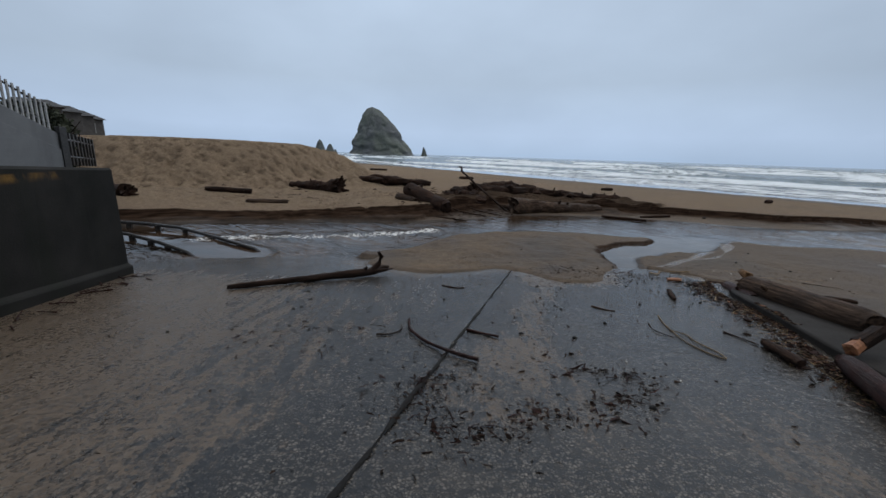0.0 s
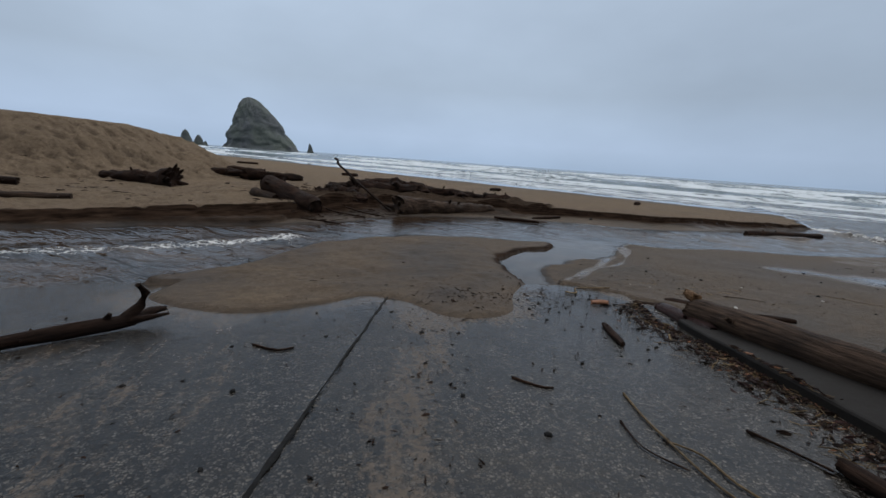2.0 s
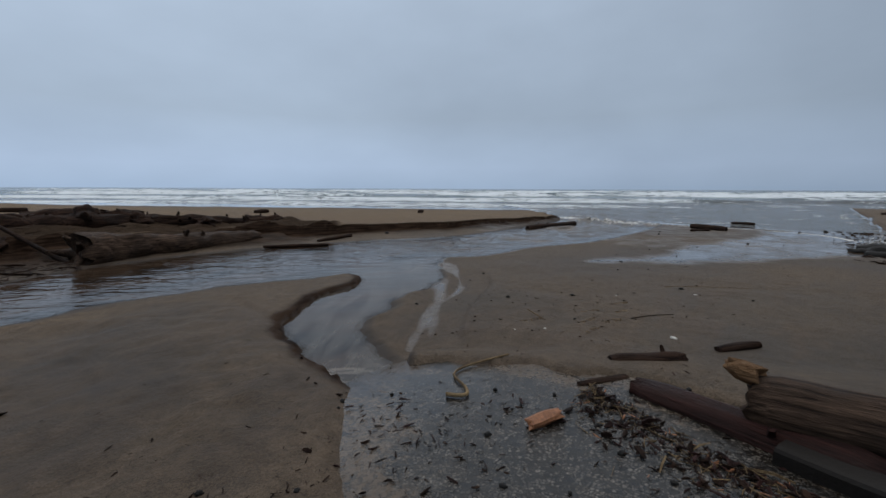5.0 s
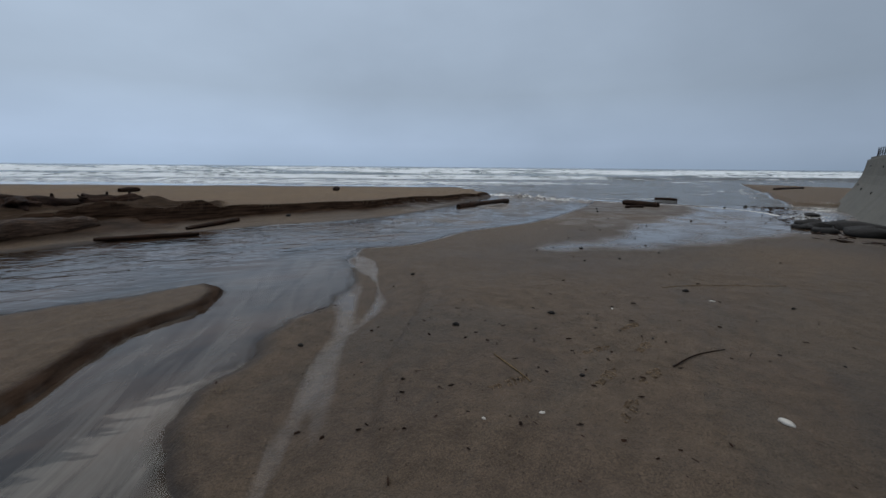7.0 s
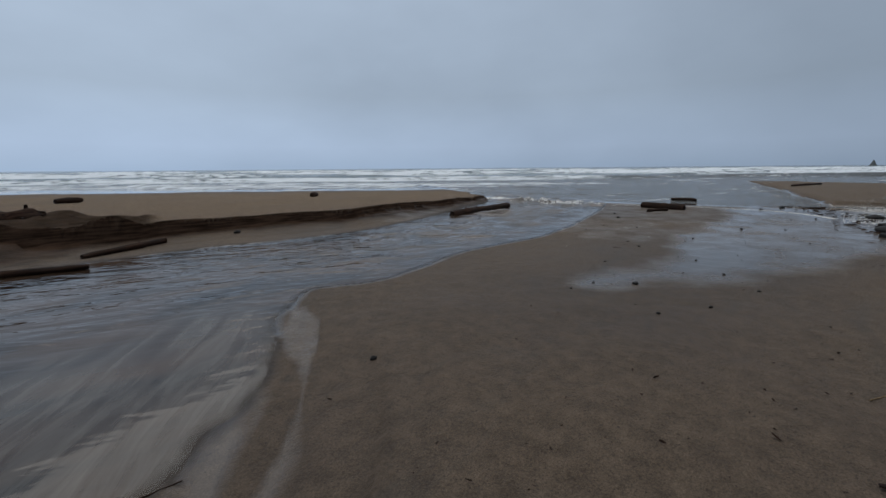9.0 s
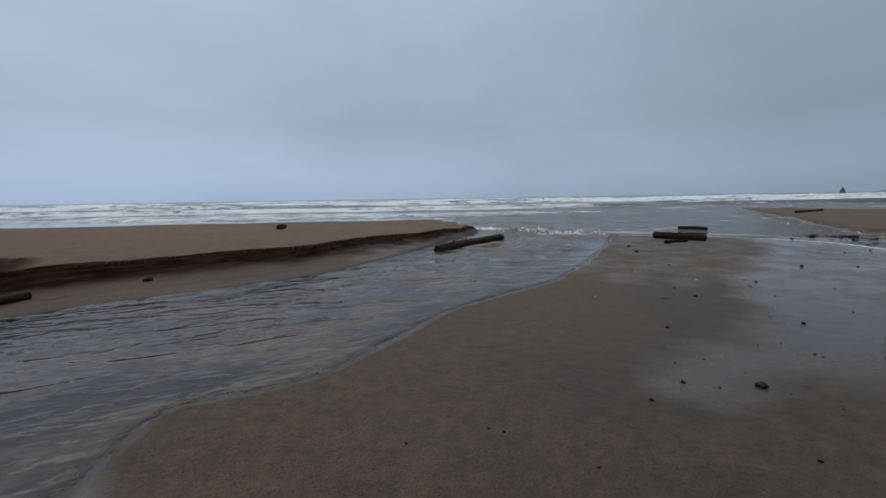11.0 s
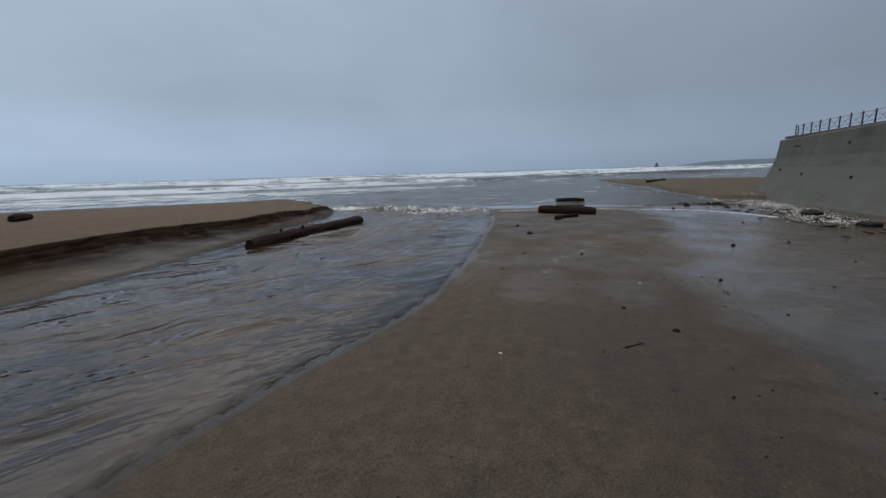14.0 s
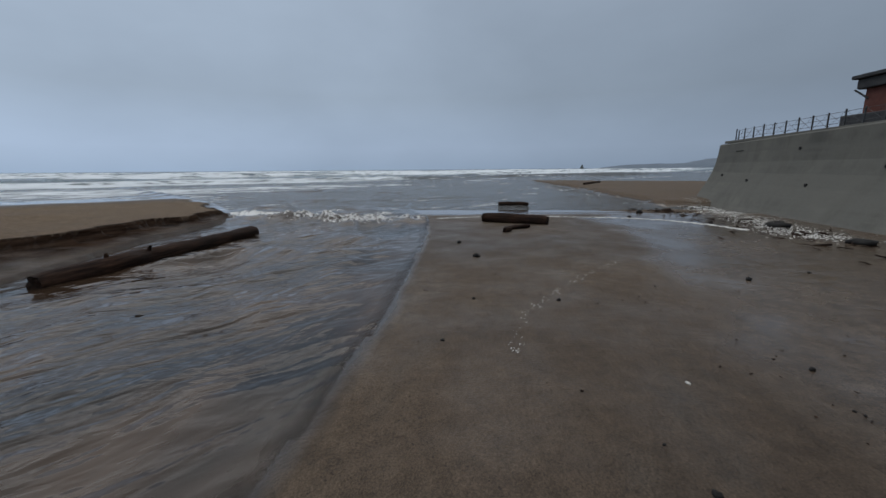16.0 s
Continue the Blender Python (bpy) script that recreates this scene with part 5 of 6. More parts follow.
driftwood("log", (-1.1, 19.35, -0.62), (-2.1, 20.6, -0.5), 0.2, 0.19, DRIFT, "pale short log beside a thick dark log", 0.05, 0.12, 1, seed=11.0)
driftwood("log", (-5.7, 23.0, -0.35), (-9.2, 24.8, -0.45), 0.33, 0.2, DARKWOOD, "dark uprooted trunk with torn roots on the sand", 0.4, 0.38, 4, 8, seed=12.0, sides=22)
driftwood("log", (-6.4, 17.15, -0.55), (-8.0, 16.8, -0.52), 0.12, 0.11, DRIFT, "brown log lying on the dry sand", 0.05, 0.15, 1, seed=13.0)
driftwood("log", (-9.0, 19.5, -0.38), (-11.0, 19.2, -0.28), 0.14, 0.12, DARKWOOD, "dark half-buried log below the sand hill", 0.2, 0.2, 1, seed=14.0)
driftwood("log", (-12.4, 16.2, -0.2), (-15.0, 17.6, -0.1), 0.22, 0.15, DARKWOOD, "dark tangled trunk at the foot of the bank", 0.4, 0.25, 4, 6, seed=15.0)
for i, (p, q, r) in enumerate((((-6.0, 30.5, -0.35), (-2.2, 28.7, -0.35), 0.24), ((-4.8, 29.2, -0.3), (-1.0, 29.4, -0.3), 0.17), ((-3.6, 28.4, -0.25), (-0.6, 27.4, -0.3), 0.22), ((-5.2, 31.0, -0.15), (-3.0, 30.2, -0.15), 0.16))):
    driftwood("log", p, q, r, r * 0.8, DARKWOOD, "dark weathered log in a heap on the beach", 0.5, 0.36, 4, 5 if i == 2 else 0, seed=16.0 + i)
for i, (p, q, r, rt) in enumerate((((2.2, 24.6, -0.45), (5.6, 24.9, -0.42), 0.30, 6), ((0.9, 25.2, -0.5), (3.4, 26.2, -0.5), 0.22, 0), ((3.0, 26.4, -0.28), (6.1, 25.6, -0.28), 0.30, 0), ((4.9, 25.4, -0.35), (6.6, 25.1, -0.45), 0.24, 4), ((0.4, 22.6, -0.6), (2.3, 23.4, -0.45), 0.16, 5))):
    driftwood("log", p, q, r, r * 0.75, DARKWOOD, "dark sodden log in the driftwood pile on the bank", 0.5, 0.42, 5, rt, seed=21.0 + i, sides=22)
driftwood("log", (6.2, 24.8, -0.52), (10.3, 23.6, -0.62), 0.26, 0.2, DARKWOOD, "long dark log along the top of the bank", 0.5, 0.36, 5, seed=27.0, sides=20)
driftwood("log", (9.2, 23.8, -0.6), (10.5, 23.4, -0.6), 0.18, 0.22, DARKWOOD, "dark log with a torn end on the bank", 0.4, 0.4, 2, 5, seed=28.0)
driftwood("log", (3.72, 19.95, -0.86), (8.5, 20.95, -0.92), 0.36, 0.23, DRIFT, "long grey trunk lying along the creek edge", 0.3, 0.26, 4, 5, seed=29.0, sides=24)
driftwood("log", (8.0, 19.5, -1.08), (9.75, 18.55, -1.09), 0.06, 0.055, DARKWOOD, "thin dark log at the water's edge", 0.1, 0.15, 1, seed=30.0, sides=12)
driftwood("log", (10.0, 19.65, -1.09), (11.65, 20.0, -1.05), 0.06, 0.075, DARKWOOD, "thin dark log at the water's edge", 0.1, 0.15, 1, seed=31.0, sides=12)
driftwood("log", (19.95, 17.12, -1.14), (24.4, 16.7, -1.15), 0.15, 0.14, DARKWOOD, "straight black log stranded in the creek", 0.03, 0.10, 2, seed=32.0, sides=20)
driftwood("log", (26.5, 11.4, -1.08), (25.8, 9.8, -1.10), 0.14, 0.15, DARKWOOD, "straight black log on the wet sand", 0.02, 0.08, 0, seed=33.0, sides=20)
driftwood("log", (24.9, 10.9, -1.15), (25.2, 10.35, -1.13), 0.055, 0.06, DARKWOOD, "small black branch on the wet sand", 0.2, 0.3, 1, seed=34.0, sides=12)
driftwood("log", (24.5, 11.0, -1.14), (24.75, 10.85, -1.13), 0.07, 0.06, DARKWOOD, "small black chunk of wood on the wet sand", 0.1, 0.3, 1, seed=35.0, sides=12)
driftwood("log", (32.6, 10.5, -1.22), (32.3, 9.3, -1.22), 0.10, 0.09, DARKWOOD, "black log awash in the shallows", 0.2, 0.25, 1, seed=36.0, sides=12)
driftwood("log", (46.0, 3.2, -0.93), (50.0, 0.8, -0.9), 0.11, 0.09, DARKWOOD, "long dark log on the far sand spit", 0.1, 0.15, 1, seed=37.0)
for i, (x, y, l, a) in enumerate(((-9.2, 54.5, 2.2, 5), (13.5, 33.5, 1.1, 20), (5.5, 36.5, 1.0, 60), (22.5, 27.5, 0.9, 30), (2.0, 40.0, 1.4, 10))):
    z = gz(x, y) + 0.1
    driftwood("log", (x, y, z), (x + l * math.cos(radians(a)), y + l * math.sin(radians(a)), z), 0.14, 0.13, DARKWOOD, "lone dark log far up the beach", 0.1, 0.2, 0, seed=39.0 + i, sides=12)
for i, (x, y, z, w, h) in enumerate(((2.6, 25.0, -0.5, 0.75, 0.42), (4.4, 25.3, -0.45, 0.8, 0.45), (1.1, 24.2, -0.55, 0.6, 0.32), (1.6, 22.3, -0.62, 0.5, 0.3), (5.9, 24.9, -0.5, 0.55, 0.3), (7.8, 24.1, -0.6, 0.6, 0.25), (2.2, 21.3, -0.7, 0.5, 0.25))):
    bm = bmesh.new()
    bmesh.ops.create_icosphere(bm, subdivisions=4, radius=1.0)
    for v in bm.verts:
        c = v.co.copy()
        v.co *= 1 + 0.55 * noise.fractal(c * 1.4 + Vector((i * 7.3, 0, 0)), 0.7, 2.2, 5)
        v.co = Vector((v.co.x * w, v.co.y * w * 0.7, v.co.z * h))
    ob = mesh_object("stump", bm, DARKWOOD)
    ob.matrix_world = pose(x, y, z, 0, 0, 50 * i)
    tagged(ob, "dark rotten stump lump in the driftwood pile", "stump", "stumps")
# branch with a torn root end on the ramp
br = driftwood("log", (-1.22, 7.68, -0.69), (-3.32, 6.12, -0.55), 0.075, 0.045, DARKWOOD, "long dark branch with a torn root end on the wet ramp", 0.12, 0.2, 3, 0, seed=45.0, sides=14)
for pts, rad in (([(0.1, 0, 0.02), (-0.08, 0.0, 0.16), (-0.12, 0.02, 0.30), (-0.05, 0.02, 0.40)], [0.06, 0.05, 0.04, 0.03]), ([(0, 0, 0), (-0.2, -0.04, 0.06), (-0.34, -0.08, 0.05)], [0.06, 0.05, 0.03]), ([(0.05, 0, 0), (-0.12, 0.14, 0.05), (-0.28, 0.2, 0.08)], [0.05, 0.035, 0.015]), ([(0.25, 0, 0.03), (0.2, 0.05, 0.13)], [0.04, 0.02])):
    part("root", add_tube(bmesh.new(), pts, rad, 9, 0.3, len(pts)), DARKWOOD, br, smooth=True)

pile = "dark wet branch in the driftwood pile"
stick("branch", [(1.15, 23.55, 0.98), (1.27, 23.4, 0.92), (1.3, 23.3, 0.72), (1.62, 22.95, 0.45), (2.05, 22.3, 0.06), (2.75, 21.2, -0.5), (3.5, 19.9, -1.12)], 0.062, DARKWOOD, "long crooked pole leaning out of the driftwood pile", "branch", taper=0.8)
for i, pts in enumerate((([(1.2, 22.6, -0.5), (2.0, 21.8, -0.6), (2.6, 20.9, -0.95)]), ([(0.2, 21.6, -0.55), (1.4, 20.8, -0.6), (2.4, 20.6, -0.8)]), ([(1.0, 20.0, -0.75), (2.0, 19.4, -1.0), (2.8, 18.9, -1.08)]), ([(0.2, 19.6, -0.7), (1.0, 18.9, -0.95), (2.2, 18.4, -1.08)]), ([(-0.4, 17.6, -1.05), (0.6, 17.2, -1.07), (1.2, 16.8, -1.09)]))):
    stick("branch", pts, 0.045, DARKWOOD, pile, "branch")

# ---- sticks and litter on the ramp ----
stick("branch", [(x, y, z + 0.03) for x, y, z in lay([(-0.33, 4.72), (-0.28, 4.35), (-0.08, 3.95), (0.22, 3.65), (0.42, 3.5)], 0)], 0.017, REDWOOD, "curved red-brown stick on the wet ramp", taper=1.2)
stick("branch", lay([(0.38, 4.42), (0.55, 4.3), (0.72, 4.2)], 0.02), 0.017, REDWOOD, "short red-brown stick on the wet ramp", taper=0.9)
stick("branch", lay([(-0.66, 4.2), (-0.5, 4.22), (-0.4, 4.38), (-0.42, 4.62)], 0.012), 0.01, DARKWOOD, "thin bent twig on the wet ramp")
stick("branch", lay([(3.12, 5.25), (3.0, 4.9), (2.93, 4.6), (2.86, 4.2), (2.9, 3.85), (2.98, 3.72), (3.02, 3.9), (2.98, 4.2), (3.02, 4.45), (2.92, 4.62)], 0.012), 0.008, STRAW, "looped yellow-brown kelp stem on the wet ramp", "kelp stem", taper=0.8)
stick("branch", lay([(2.8, 4.9), (2.72, 4.6), (2.82, 4.35)], 0.01), 0.008, DARKWOOD, "thin dark twig on the wet ramp")
stick("branch", lay([(3.58, 4.6), (3.63, 4.35), (3.66, 4.15)], 0.015), 0.012, DARKWOOD, "dark stick beside a charred branch")
stick("branch", lay([(4.85, 8.75), (4.93, 8.62), (5.05, 8.72), (5.2, 8.98), (5.45, 9.0), (5.78, 8.78)], 0.02), 0.018, STRAW, "pale bent kelp stem at the edge of the sand", "kelp stem", taper=0.5)
stick("branch", lay([(0.1, 6.9), (0.35, 6.7), (0.5, 6.75)], 0.01), 0.012, DARKWOOD, "thin dark twig on the ramp joint")
stick("branch", lay([(2.35, 5.7), (2.5, 5.5), (2.6, 5.45)], 0.01), 0.014, DARKWOOD, "thin dark twig on the wet ramp")
for i, pts in enumerate(([(7.6, 12.2), (7.85, 12.0), (8.0, 11.95)], [(7.7, 12.4), (7.78, 12.1), (7.85, 12.0)], [(10.6, 8.6), (11.0, 8.2), (11.3, 7.6), (11.5, 7.2)], [(8.0, 8.35), (8.35, 8.2), (8.6, 8.0)], [(7.5, 9.6), (7.35, 9.35), (7.25, 9.2)], [(16.1, 11.0), (16.2, 10.85)])):
    stick("twig", lay(pts, 0.008), 0.006 if i != 2 else 0.004, STRAW if i in (2, 4) else DARKWOOD, "thin twig lying on the wet sand", "twig", "twigs on the sand")
ch = thing("wood_chunk", "split orange-brown chunk of wood on the ramp", "wood", at=pose(4.92, 7.92, -0.775, 8, -6, -25) @ Matrix.Scale(0.75, 4))
bm = add_tube(bmesh.new(), [(-0.15, 0, 0.02), (-0.05, 0, 0.025), (0.05, 0.0, 0.03), (0.15, 0, 0.02)], [0.06, 0.075, 0.075, 0.065], 9, 0.35, 3.0, 0.6)
part("split_face", bm, ENDGRAIN, ch)
part("bark", add_tube(bmesh.new(), [(0.02, 0, -0.02), (0.165, 0, -0.02)], [0.068, 0.066], 9, 0.2, 6, 0.6), DARKWOOD, ch, "dark bark")
ce = thing("wood_chunk", "freshly broken orange end of a branch on the kerb", "wood", at=pose(4.12, 3.62, -0.16, 0, -25, 20))
part("split_face", add_tube(bmesh.new(), [(0, 0, 0), (0.12, 0, 0)], [0.07, 0.065], 9, 0.3, 2), ENDGRAIN, ce)
part("bark", add_tube(bmesh.new(), [(0.1, 0, -0.004), (0.5, 0.02, -0.1)], [0.074, 0.07], 10, 0.2, 4), DARKWOOD, ce, "dark bark")
tip = thing("wood_chunk", "torn yellow end of the large weathered log", "wood", at=pose(5.58, 6.90, -0.34, 0, 0, 95))
part("split_face", add_tube(bmesh.new(), [(-0.03, 0, 0.0), (0.06, 0, 0.02), (0.12, 0.02, 0.05)], [0.07, 0.06, 0.03], 11, 0.4, 9), PALEWOOD, tip)


def litter(name, label, mat, count, seed, place, size, slim=6.0, category="driftwood"):
    """Many small bits of wood as one mesh."""
    rng = random.Random(seed)
    verts, faces = [], []
    for _ in range(count):
        x, y = place(rng)
        if x is None:
            continue
        l = rng.uniform(*size)
        l = size[0] + (l - size[0]) * rng.random() ** 0.8
        w = l / rng.uniform(slim * 0.5, slim * 1.6)
        m = pose(x, y, gz(x, y) + w * 0.35 + rng.random() ** 3 * 0.02, rng.uniform(0, 360), rng.uniform(-14, 14), rng.uniform(0, 360))
        bend = rng.uniform(-0.09, 0.09) * l
        k = len(verts)
        for xx, ww, yy in ((-l / 2, 0.7, 0), (0, 1.0, bend), (l / 2, 0.5, 0)):
            for a, b in ((-1, -1), (1, -1), (1, 1), (-1, 1)):
                verts.append(m @ Vector((xx, yy + a * w * 0.5 * ww, b * w * 0.17 * ww)))
        for r in (0, 4):
            for j in range(4):
                faces.append((k + r + j, k + r + (j + 1) % 4, k + r + 4 + (j + 1) % 4, k + r + 4 + j))
        faces += [(k + 3, k + 2, k + 1, k), (k + 8, k + 9, k + 10, k + 11)]
    me = bpy.data.meshes.new(name)
    me.from_pydata(verts, [], faces)
    me.materials.append(mat)
    return tagged(new(name, me), label, category, kind="stuff")


def by_kerb(rng):
    y = rng.uniform(2.0, 7.9)
    return kerb_x(y) - 0.03 - abs(rng.gauss(0, 0.22)) - 0.1 * math.sin(y * 2.1), y


def ring(rng):
    a = rng.uniform(-3.6, 0.9)
    r = 0.78 + 0.2 * math.sin(2.3 * a + 1) + 0.12 * math.sin(5.1 * a) + rng.gauss(0, 0.07 + 0.16 * rng.random())
    return 0.75 + math.cos(a) * r * 1.05, 2.95 + math.sin(a) * r * 0.75


def anywhere(rng):
    return rng.uniform(-3.6, 4.6), rng.uniform(1.4, 8.2)


def streak(rng):
    y = rng.uniform(3.0, 7.6)
    return 1.9 + (y - 6.5) * 0.3 + rng.gauss(0, 0.22), y


def ramp_end(rng):
    t = rng.random()
    return 3.6 + 2.3 * t + rng.gauss(0, 0.2), 7.9 + 0.7 * math.sin(t * 5) + rng.gauss(0, 0.35)


def sand_lobe(rng):
    t = rng.random()
    return (rng.gauss(2.75, 0.45), 8.45 + rng.gauss(0, 0.3)) if t < 0.6 else (rng.uniform(0.2, 4.4), 9.0 + rng.gauss(0, 0.9))


def north_sand(rng):
    return rng.uniform(5.4, 22), rng.uniform(6.6, 12.4)


def near_sand(rng):
    return rng.gauss(7.6, 1.5), rng.gauss(9.2, 1.0)


def bank_foot(rng):
    t = rng.random()
    return -0.5 + 4 * t + rng.gauss(0, 0.4), 18.0 + 1.4 * t + rng.gauss(0, 0.6)


def bank_top(rng):
    return rng.gauss(1.5, 2.2), rng.gauss(23.5, 1.8)


def upper_beach(rng):
    return rng.uniform(-12, 1), rng.uniform(17, 25)


litter("wood_litter", "straw-coloured splinters and reeds heaped along the kerb", STRAW, 900, 1, by_kerb, (0.04, 0.22), 18)
litter("wood_litter", "dark wood chips and bark heaped along the kerb", DARKWOOD, 1100, 2, by_kerb, (0.02, 0.1), 3.5)
litter("wood_litter", "red-brown bark chips heaped along the kerb", REDWOOD, 2200, 3, by_kerb, (0.015, 0.10), 5)
litter("wood_litter", "fresh orange-red splinters heaped along the kerb", ENDGRAIN, 320, 32, by_kerb, (0.015, 0.09), 6)
litter("wood_litter", "ring of twigs and bark washed onto the ramp", DARKWOOD, 480, 4, ring, (0.010, 0.06), 3)
litter("wood_litter", "ring of reddish twigs washed onto the ramp", REDWOOD, 420, 5, ring, (0.02, 0.13), 9)
litter("wood_litter", "reddish bark and twigs in the silt on the ramp", REDWOOD, 220, 30, lambda g: (g.gauss(-1.5, 0.6), g.gauss(4.2, 0.4)), (0.015, 0.09), 6)
litter("wood_litter", "dark bark and twigs on the ramp joint", DARKWOOD, 200, 31, lambda g: (g.gauss(0.1, 0.35), g.gauss(2.9, 0.6)), (0.012, 0.09), 5)
litter("wood_litter", "small dark chips scattered over the wet ramp", DARKWOOD, 420, 6, anywhere, (0.012, 0.06), 3)
litter("wood_litter", "dark chips in the sandy streak down the ramp", DARKWOOD, 200, 7, streak, (0.015, 0.07), 4)
litter("wood_litter", "dark chips and twigs where the ramp meets the sand", DARKWOOD, 200, 8, ramp_end, (0.015, 0.08), 5)
litter("wood_litter", "reddish chips and twigs where the ramp meets the sand", REDWOOD, 160, 9, ramp_end, (0.02, 0.10), 6)
litter("wood_litter", "dark crumbs on the lobe of washed-over sand", DARKWOOD, 420, 10, sand_lobe, (0.01, 0.09), 4)
litter("wood_litter", "small dark crumbs of wood on the wet sand", DARKWOOD, 480, 11, north_sand, (0.008, 0.035), 2.5)
litter("wood_litter", "small dark crumbs of wood on the wet sand", DARKWOOD, 280, 12, near_sand, (0.008, 0.06), 3)
litter("wood_litter", "dark twigs matted below the driftwood pile", DARKWOOD, 620, 13, bank_foot, (0.05, 0.4), 11)
litter("wood_litter", "dark twigs matted round the driftwood pile", DARKWOOD, 500, 14, bank_top, (0.06, 0.5), 11)
litter("wood_litter", "dark scraps of wood on the dry upper beach", DARKWOOD, 220, 15, upper_beach, (0.04, 0.3), 6)

# ---- stones and shells ----
def lump(seed, flat=0.7):
    bm = bmesh.new()
    bmesh.ops.create_icosphere(bm, subdivisions=2, radius=1.0)
    for v in bm.verts:
        v.co *= 1 + 0.6 * noise.noise(v.co * 1.5 + Vector((seed, 0, 0))) + 0.25 * noise.noise(v.co * 4 + Vector((0, seed, 0)))
        v.co.z *= flat
    return bm


bases = [mesh_object("stone", lump(i * 3.7, 0.55 + 0.1 * (i % 3)), BLACK) for i in range(5)]
spots = [(13.14, 10.25, 0.042), (9.56, 11.94, 0.03), (10.53, 8.33, 0.032), (13.29, 19.83, 0.10), (8.77, 9.52, 0.035), (16.49, 10.53, 0.03), (20.49, 8.41, 0.04), (28.74, 6.32, 0.09), (19.66, 10.89, 0.03),
         (8.11, 14.16, 0.03), (27.3, 7.2, 0.07), (23.2, 12.0, 0.05), (7.9, 10.2, 0.03), (12.4, 9.4, 0.03), (11.9, 9.9, 0.025), (14.6, 10.9, 0.025), (21.9, 11.7, 0.06)]
rng = random.Random(77)
for _ in range(34):
    spots.append((rng.uniform(5.8, 21), rng.uniform(6.8, 12.2), rng.uniform(0.010, 0.024)))
for _ in range(30):
    spots.append((rng.gauss(4.3, 0.5), rng.gauss(7.4, 1.0), rng.uniform(0.010, 0.026)))
for _ in range(24):
    spots.append((rng.uniform(-3, 3), rng.uniform(2.5, 8), rng.uniform(0.012, 0.03)))
for i, (x, y, r) in enumerate(spots):
    if y < 0 or (kerb_x(y) - 0.02 < x < kerb_x(y) + 1.1 and y < 6.8):
        continue
    m = pose(x, y, gz(x, y) + r * 0.25, 0, 0, rng.uniform(0, 360)) @ Matrix.Diagonal((r, r * rng.uniform(0.6, 1.1), r, 1))
    if i < 5:
        ob = bases[i]
    else:
        ob = bases[i % 5].copy()
        scene.collection.objects.link(ob)
    ob.matrix_world = m
    tagged(ob, "small black stone on the wet ground" if r < 0.05 else "black stone on the wet sand", "stone", "dark stones")
shells = [(17.97, 10.45, 0.022), (7.55, 7.75, 0.045), (10.2, 8.05, 0.03), (6.9, 9.0, 0.02), (9.3, 9.0, 0.02), (15.9, 11.9, 0.016), (1.9, 3.6, 0.015), (0.2, 4.0, 0.02), (2.2, 3.2, 0.012), (6.7, 9.3, 0.015)]
sb = mesh_object("shell", lump(50.0, 0.35), WHITE)
for i, (x, y, r) in enumerate(shells):
    ob = sb if i == 0 else sb.copy()
    if i:
        scene.collection.objects.link(ob)
    ob.matrix_world = pose(x, y, gz(x, y) + r * 0.15, 8, 5, 47 * i) @ Matrix.Diagonal((r, r * 0.7, r, 1))
    tagged(ob, "pale broken shell on the ground", "shell", "shells")

# dark boulders and weed at the foot of the sea wall
rb = [mesh_object("boulder", lump(80 + i * 5.1, 0.6), BLACK) for i in range(4)]
for i, (x, y, r) in enumerate(((25.4, 4.5, 0.24), (22.9, 4.9, 0.2), (21.3, 5.3, 0.36), (20.6, 5.2, 0.34), (20.0, 5.6, 0.26), (19.2, 5.3, 0.3), (21.4, 4.5, 0.4), (20.4, 4.3, 0.5), (19.0, 4.5, 0.5))):
    ob = rb[i] if i < 4 else rb[i % 4].copy()
    if i >= 4:
        scene.collection.objects.link(ob)
    ob.matrix_world = pose(x, y, gz(x, y) + r * 0.1, 0, 0, 61 * i) @ Matrix.Diagonal((r * 1.1, r * 0.9, r * 0.7, 1))
    tagged(ob, "wet black boulder at the foot of the sea wall", "boulder", "boulders by the sea wall")
litter("wood_litter", "dark weed and twigs caught along the sea wall", DARKWOOD, 300, 20, lambda g: (g.uniform(17, 31), 5.2 + g.gauss(0, 0.5)), (0.05, 0.35), 7)

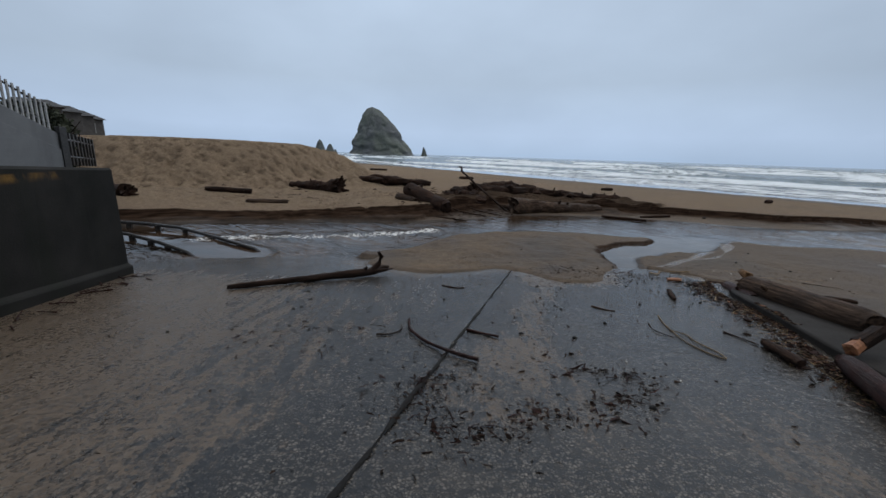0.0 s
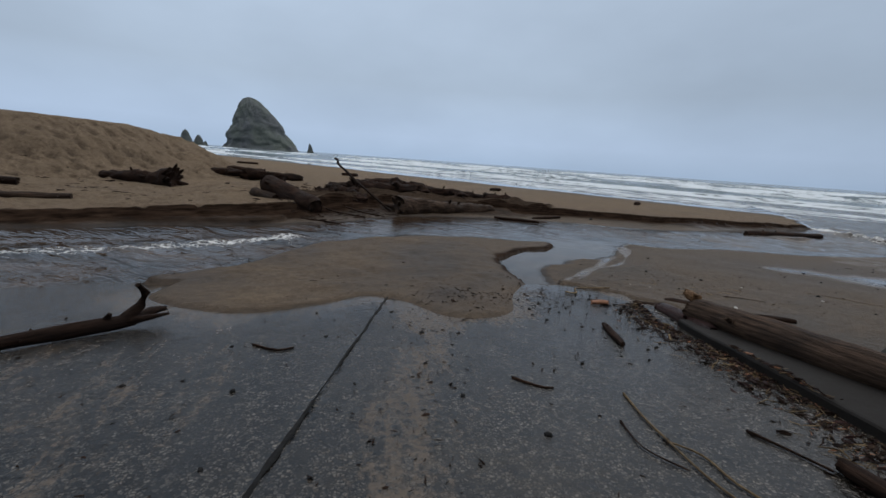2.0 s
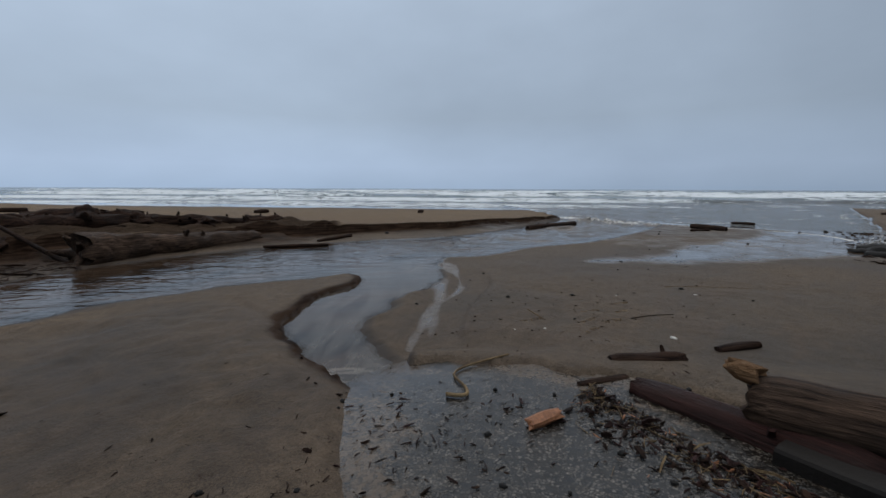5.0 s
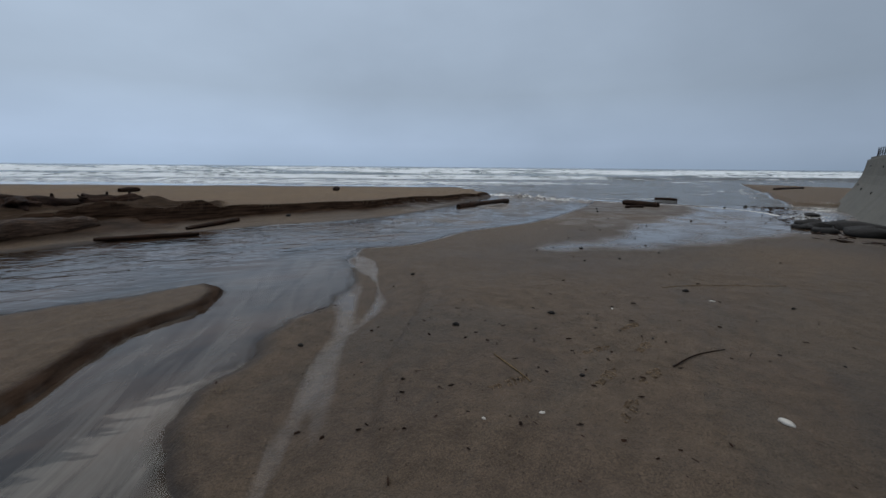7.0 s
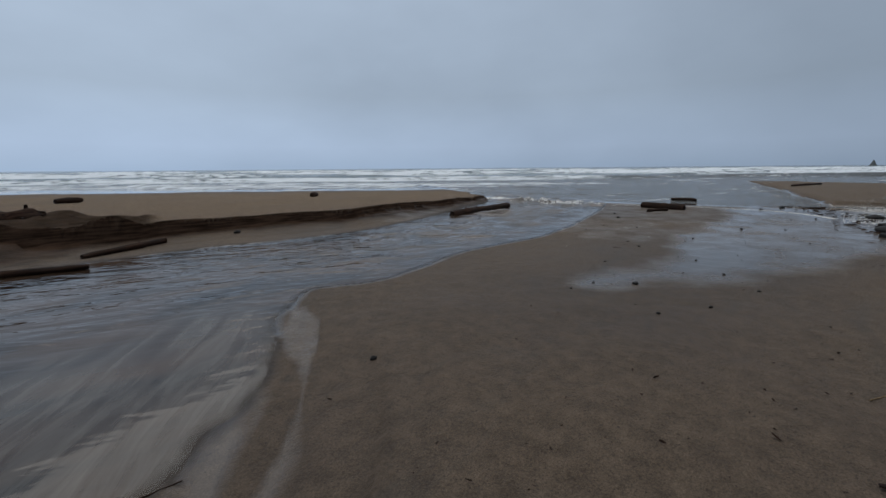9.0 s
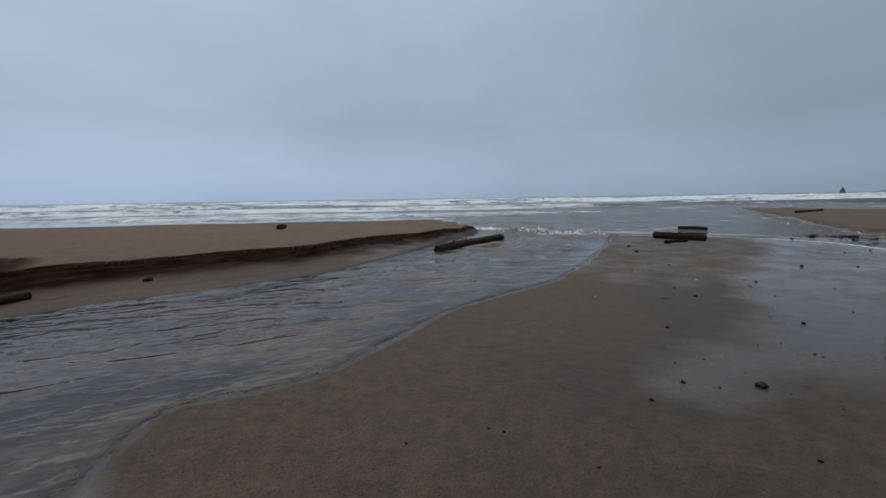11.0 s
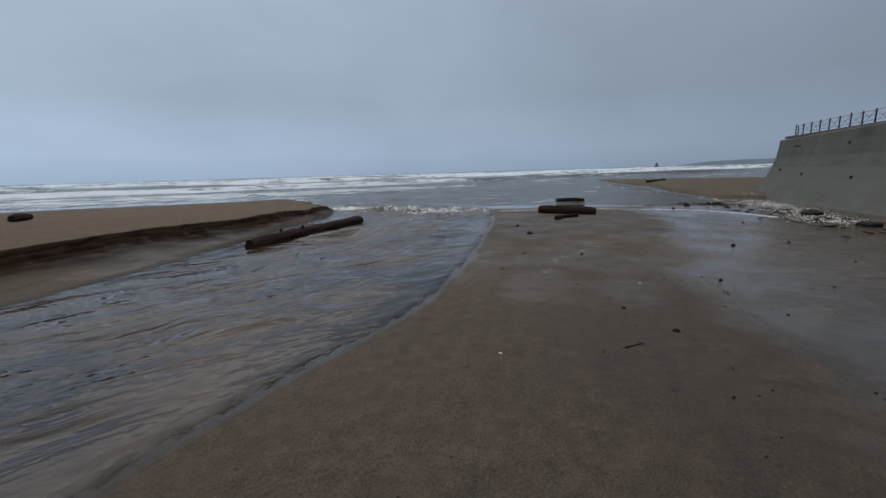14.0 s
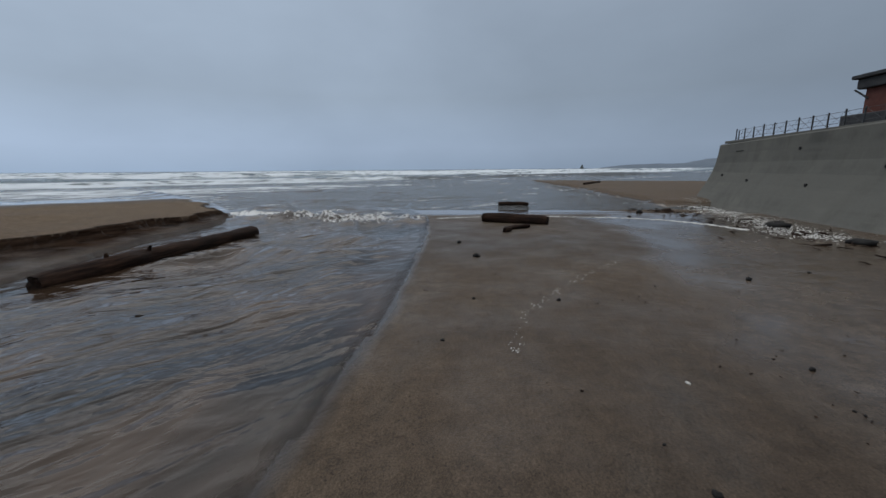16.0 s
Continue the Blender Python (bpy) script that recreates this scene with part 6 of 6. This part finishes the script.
# thin lines of foam left by the last wave
def foam_line(pts, width, count, seed, label, size=0.045, stretch=1.0):
    rng = random.Random(seed)
    line = curve(pts, 8)
    verts, faces = [], []
    for _ in range(count):
        k = rng.randrange(len(line) - 1)
        t = rng.random()
        x, y = line[k] * (1 - t) + line[k + 1] * t
        x, y = x + rng.gauss(0, width), y + rng.gauss(0, width)
        r = rng.uniform(0.25, 1.0) ** 1.6 * size
        turn = math.atan2(*(line[k + 1] - line[k])[::-1]) + rng.uniform(-0.6, 0.6)
        z = max(gz(x, y), -1.262) + 0.002
        c, s = math.cos(turn), math.sin(turn)
        b = len(verts)
        for q in range(9):
            a = 2 * math.pi * q / 9
            m = rng.uniform(0.45, 1.2)
            ex, ey = math.cos(a) * r * stretch * m, math.sin(a) * r * m
            verts.append((x + c * ex - s * ey, y + s * ex + c * ey, z - 0.004))
        verts.append((x, y, z + r * 0.2))
        faces += [(b + q, b + (q + 1) % 9, b + 9) for q in range(9)]
    me = bpy.data.meshes.new("foam")
    me.from_pydata(verts, [], faces)
    me.materials.append(FOAM)
    me.polygons.foreach_set("use_smooth", [True] * len(me.polygons))
    return tagged(new("foam", me), label, "foam", kind="stuff")


foam_line([(27.3, 12.7), (27.7, 11.0), (27.5, 9.0), (27.0, 7.0), (25.9, 6.0), (24.8, 5.6)], 0.05, 1300, 1, "thin white line of foam at the edge of the wash", 0.03, 3.0)
foam_line([(32.2, 2.7), (29.5, 3.5), (27, 4.1), (25, 4.7), (23.6, 5.0)], 0.34, 2600, 2, "white foam churning along the sea wall", 0.026, 2.4)
foam_line([(21.5, 9.6), (20.6, 10.4), (19.4, 11.2), (18.4, 11.5)], 0.03, 170, 3, "broken thread of foam left on the sand", 0.010, 4.0)
foam_line([(38, 5.0), (44, 5.2), (50, 5.0), (56, 3.0)], 0.15, 260, 4, "white foam along the far spit")

# shoe prints pressed into the wet sand: ribs of paler sand left by the soles
def shoe_print(x, y, heading, seed):
    rng = random.Random(seed)
    bm = bmesh.new()
    for i in range(15):
        u = -0.14 + 0.02 * i
        if -0.055 < u < -0.02:
            continue
        half = 0.030 if u < -0.05 else 0.046 - 0.6 * max(u - 0.09, 0)
        for side in (-1, 1):
            if rng.random() < 0.25:
                continue
            w = half * rng.uniform(0.6, 1.0)
            px, py = u + side * 0.006, side * half * 0.5
            c, s = math.cos(heading), math.sin(heading)
            gx0, gy0 = x + c * px - s * py, y + s * px + c * py
            add_box(bm, (gx0, gy0, gz(gx0, gy0) + 0.001), (0.011 * rng.uniform(0.6, 1.3), w, 0.005), 0.0, math.degrees(heading) + side * 18 + rng.uniform(-9, 9))
    return tagged(mesh_object("shoe_print", bm, SAND), "faint ribbed shoe print in the wet sand", "footprint", "shoe prints", "stuff")


for i, (x, y) in enumerate(((8.78, 8.75), (8.31, 8.58), (8.04, 8.91), (7.59, 8.75), (7.74, 8.48), (7.16, 9.34), (7.23, 8.55))):
    shoe_print(x, y, -0.35 + 0.25 * math.sin(i * 2.3), 400 + i)
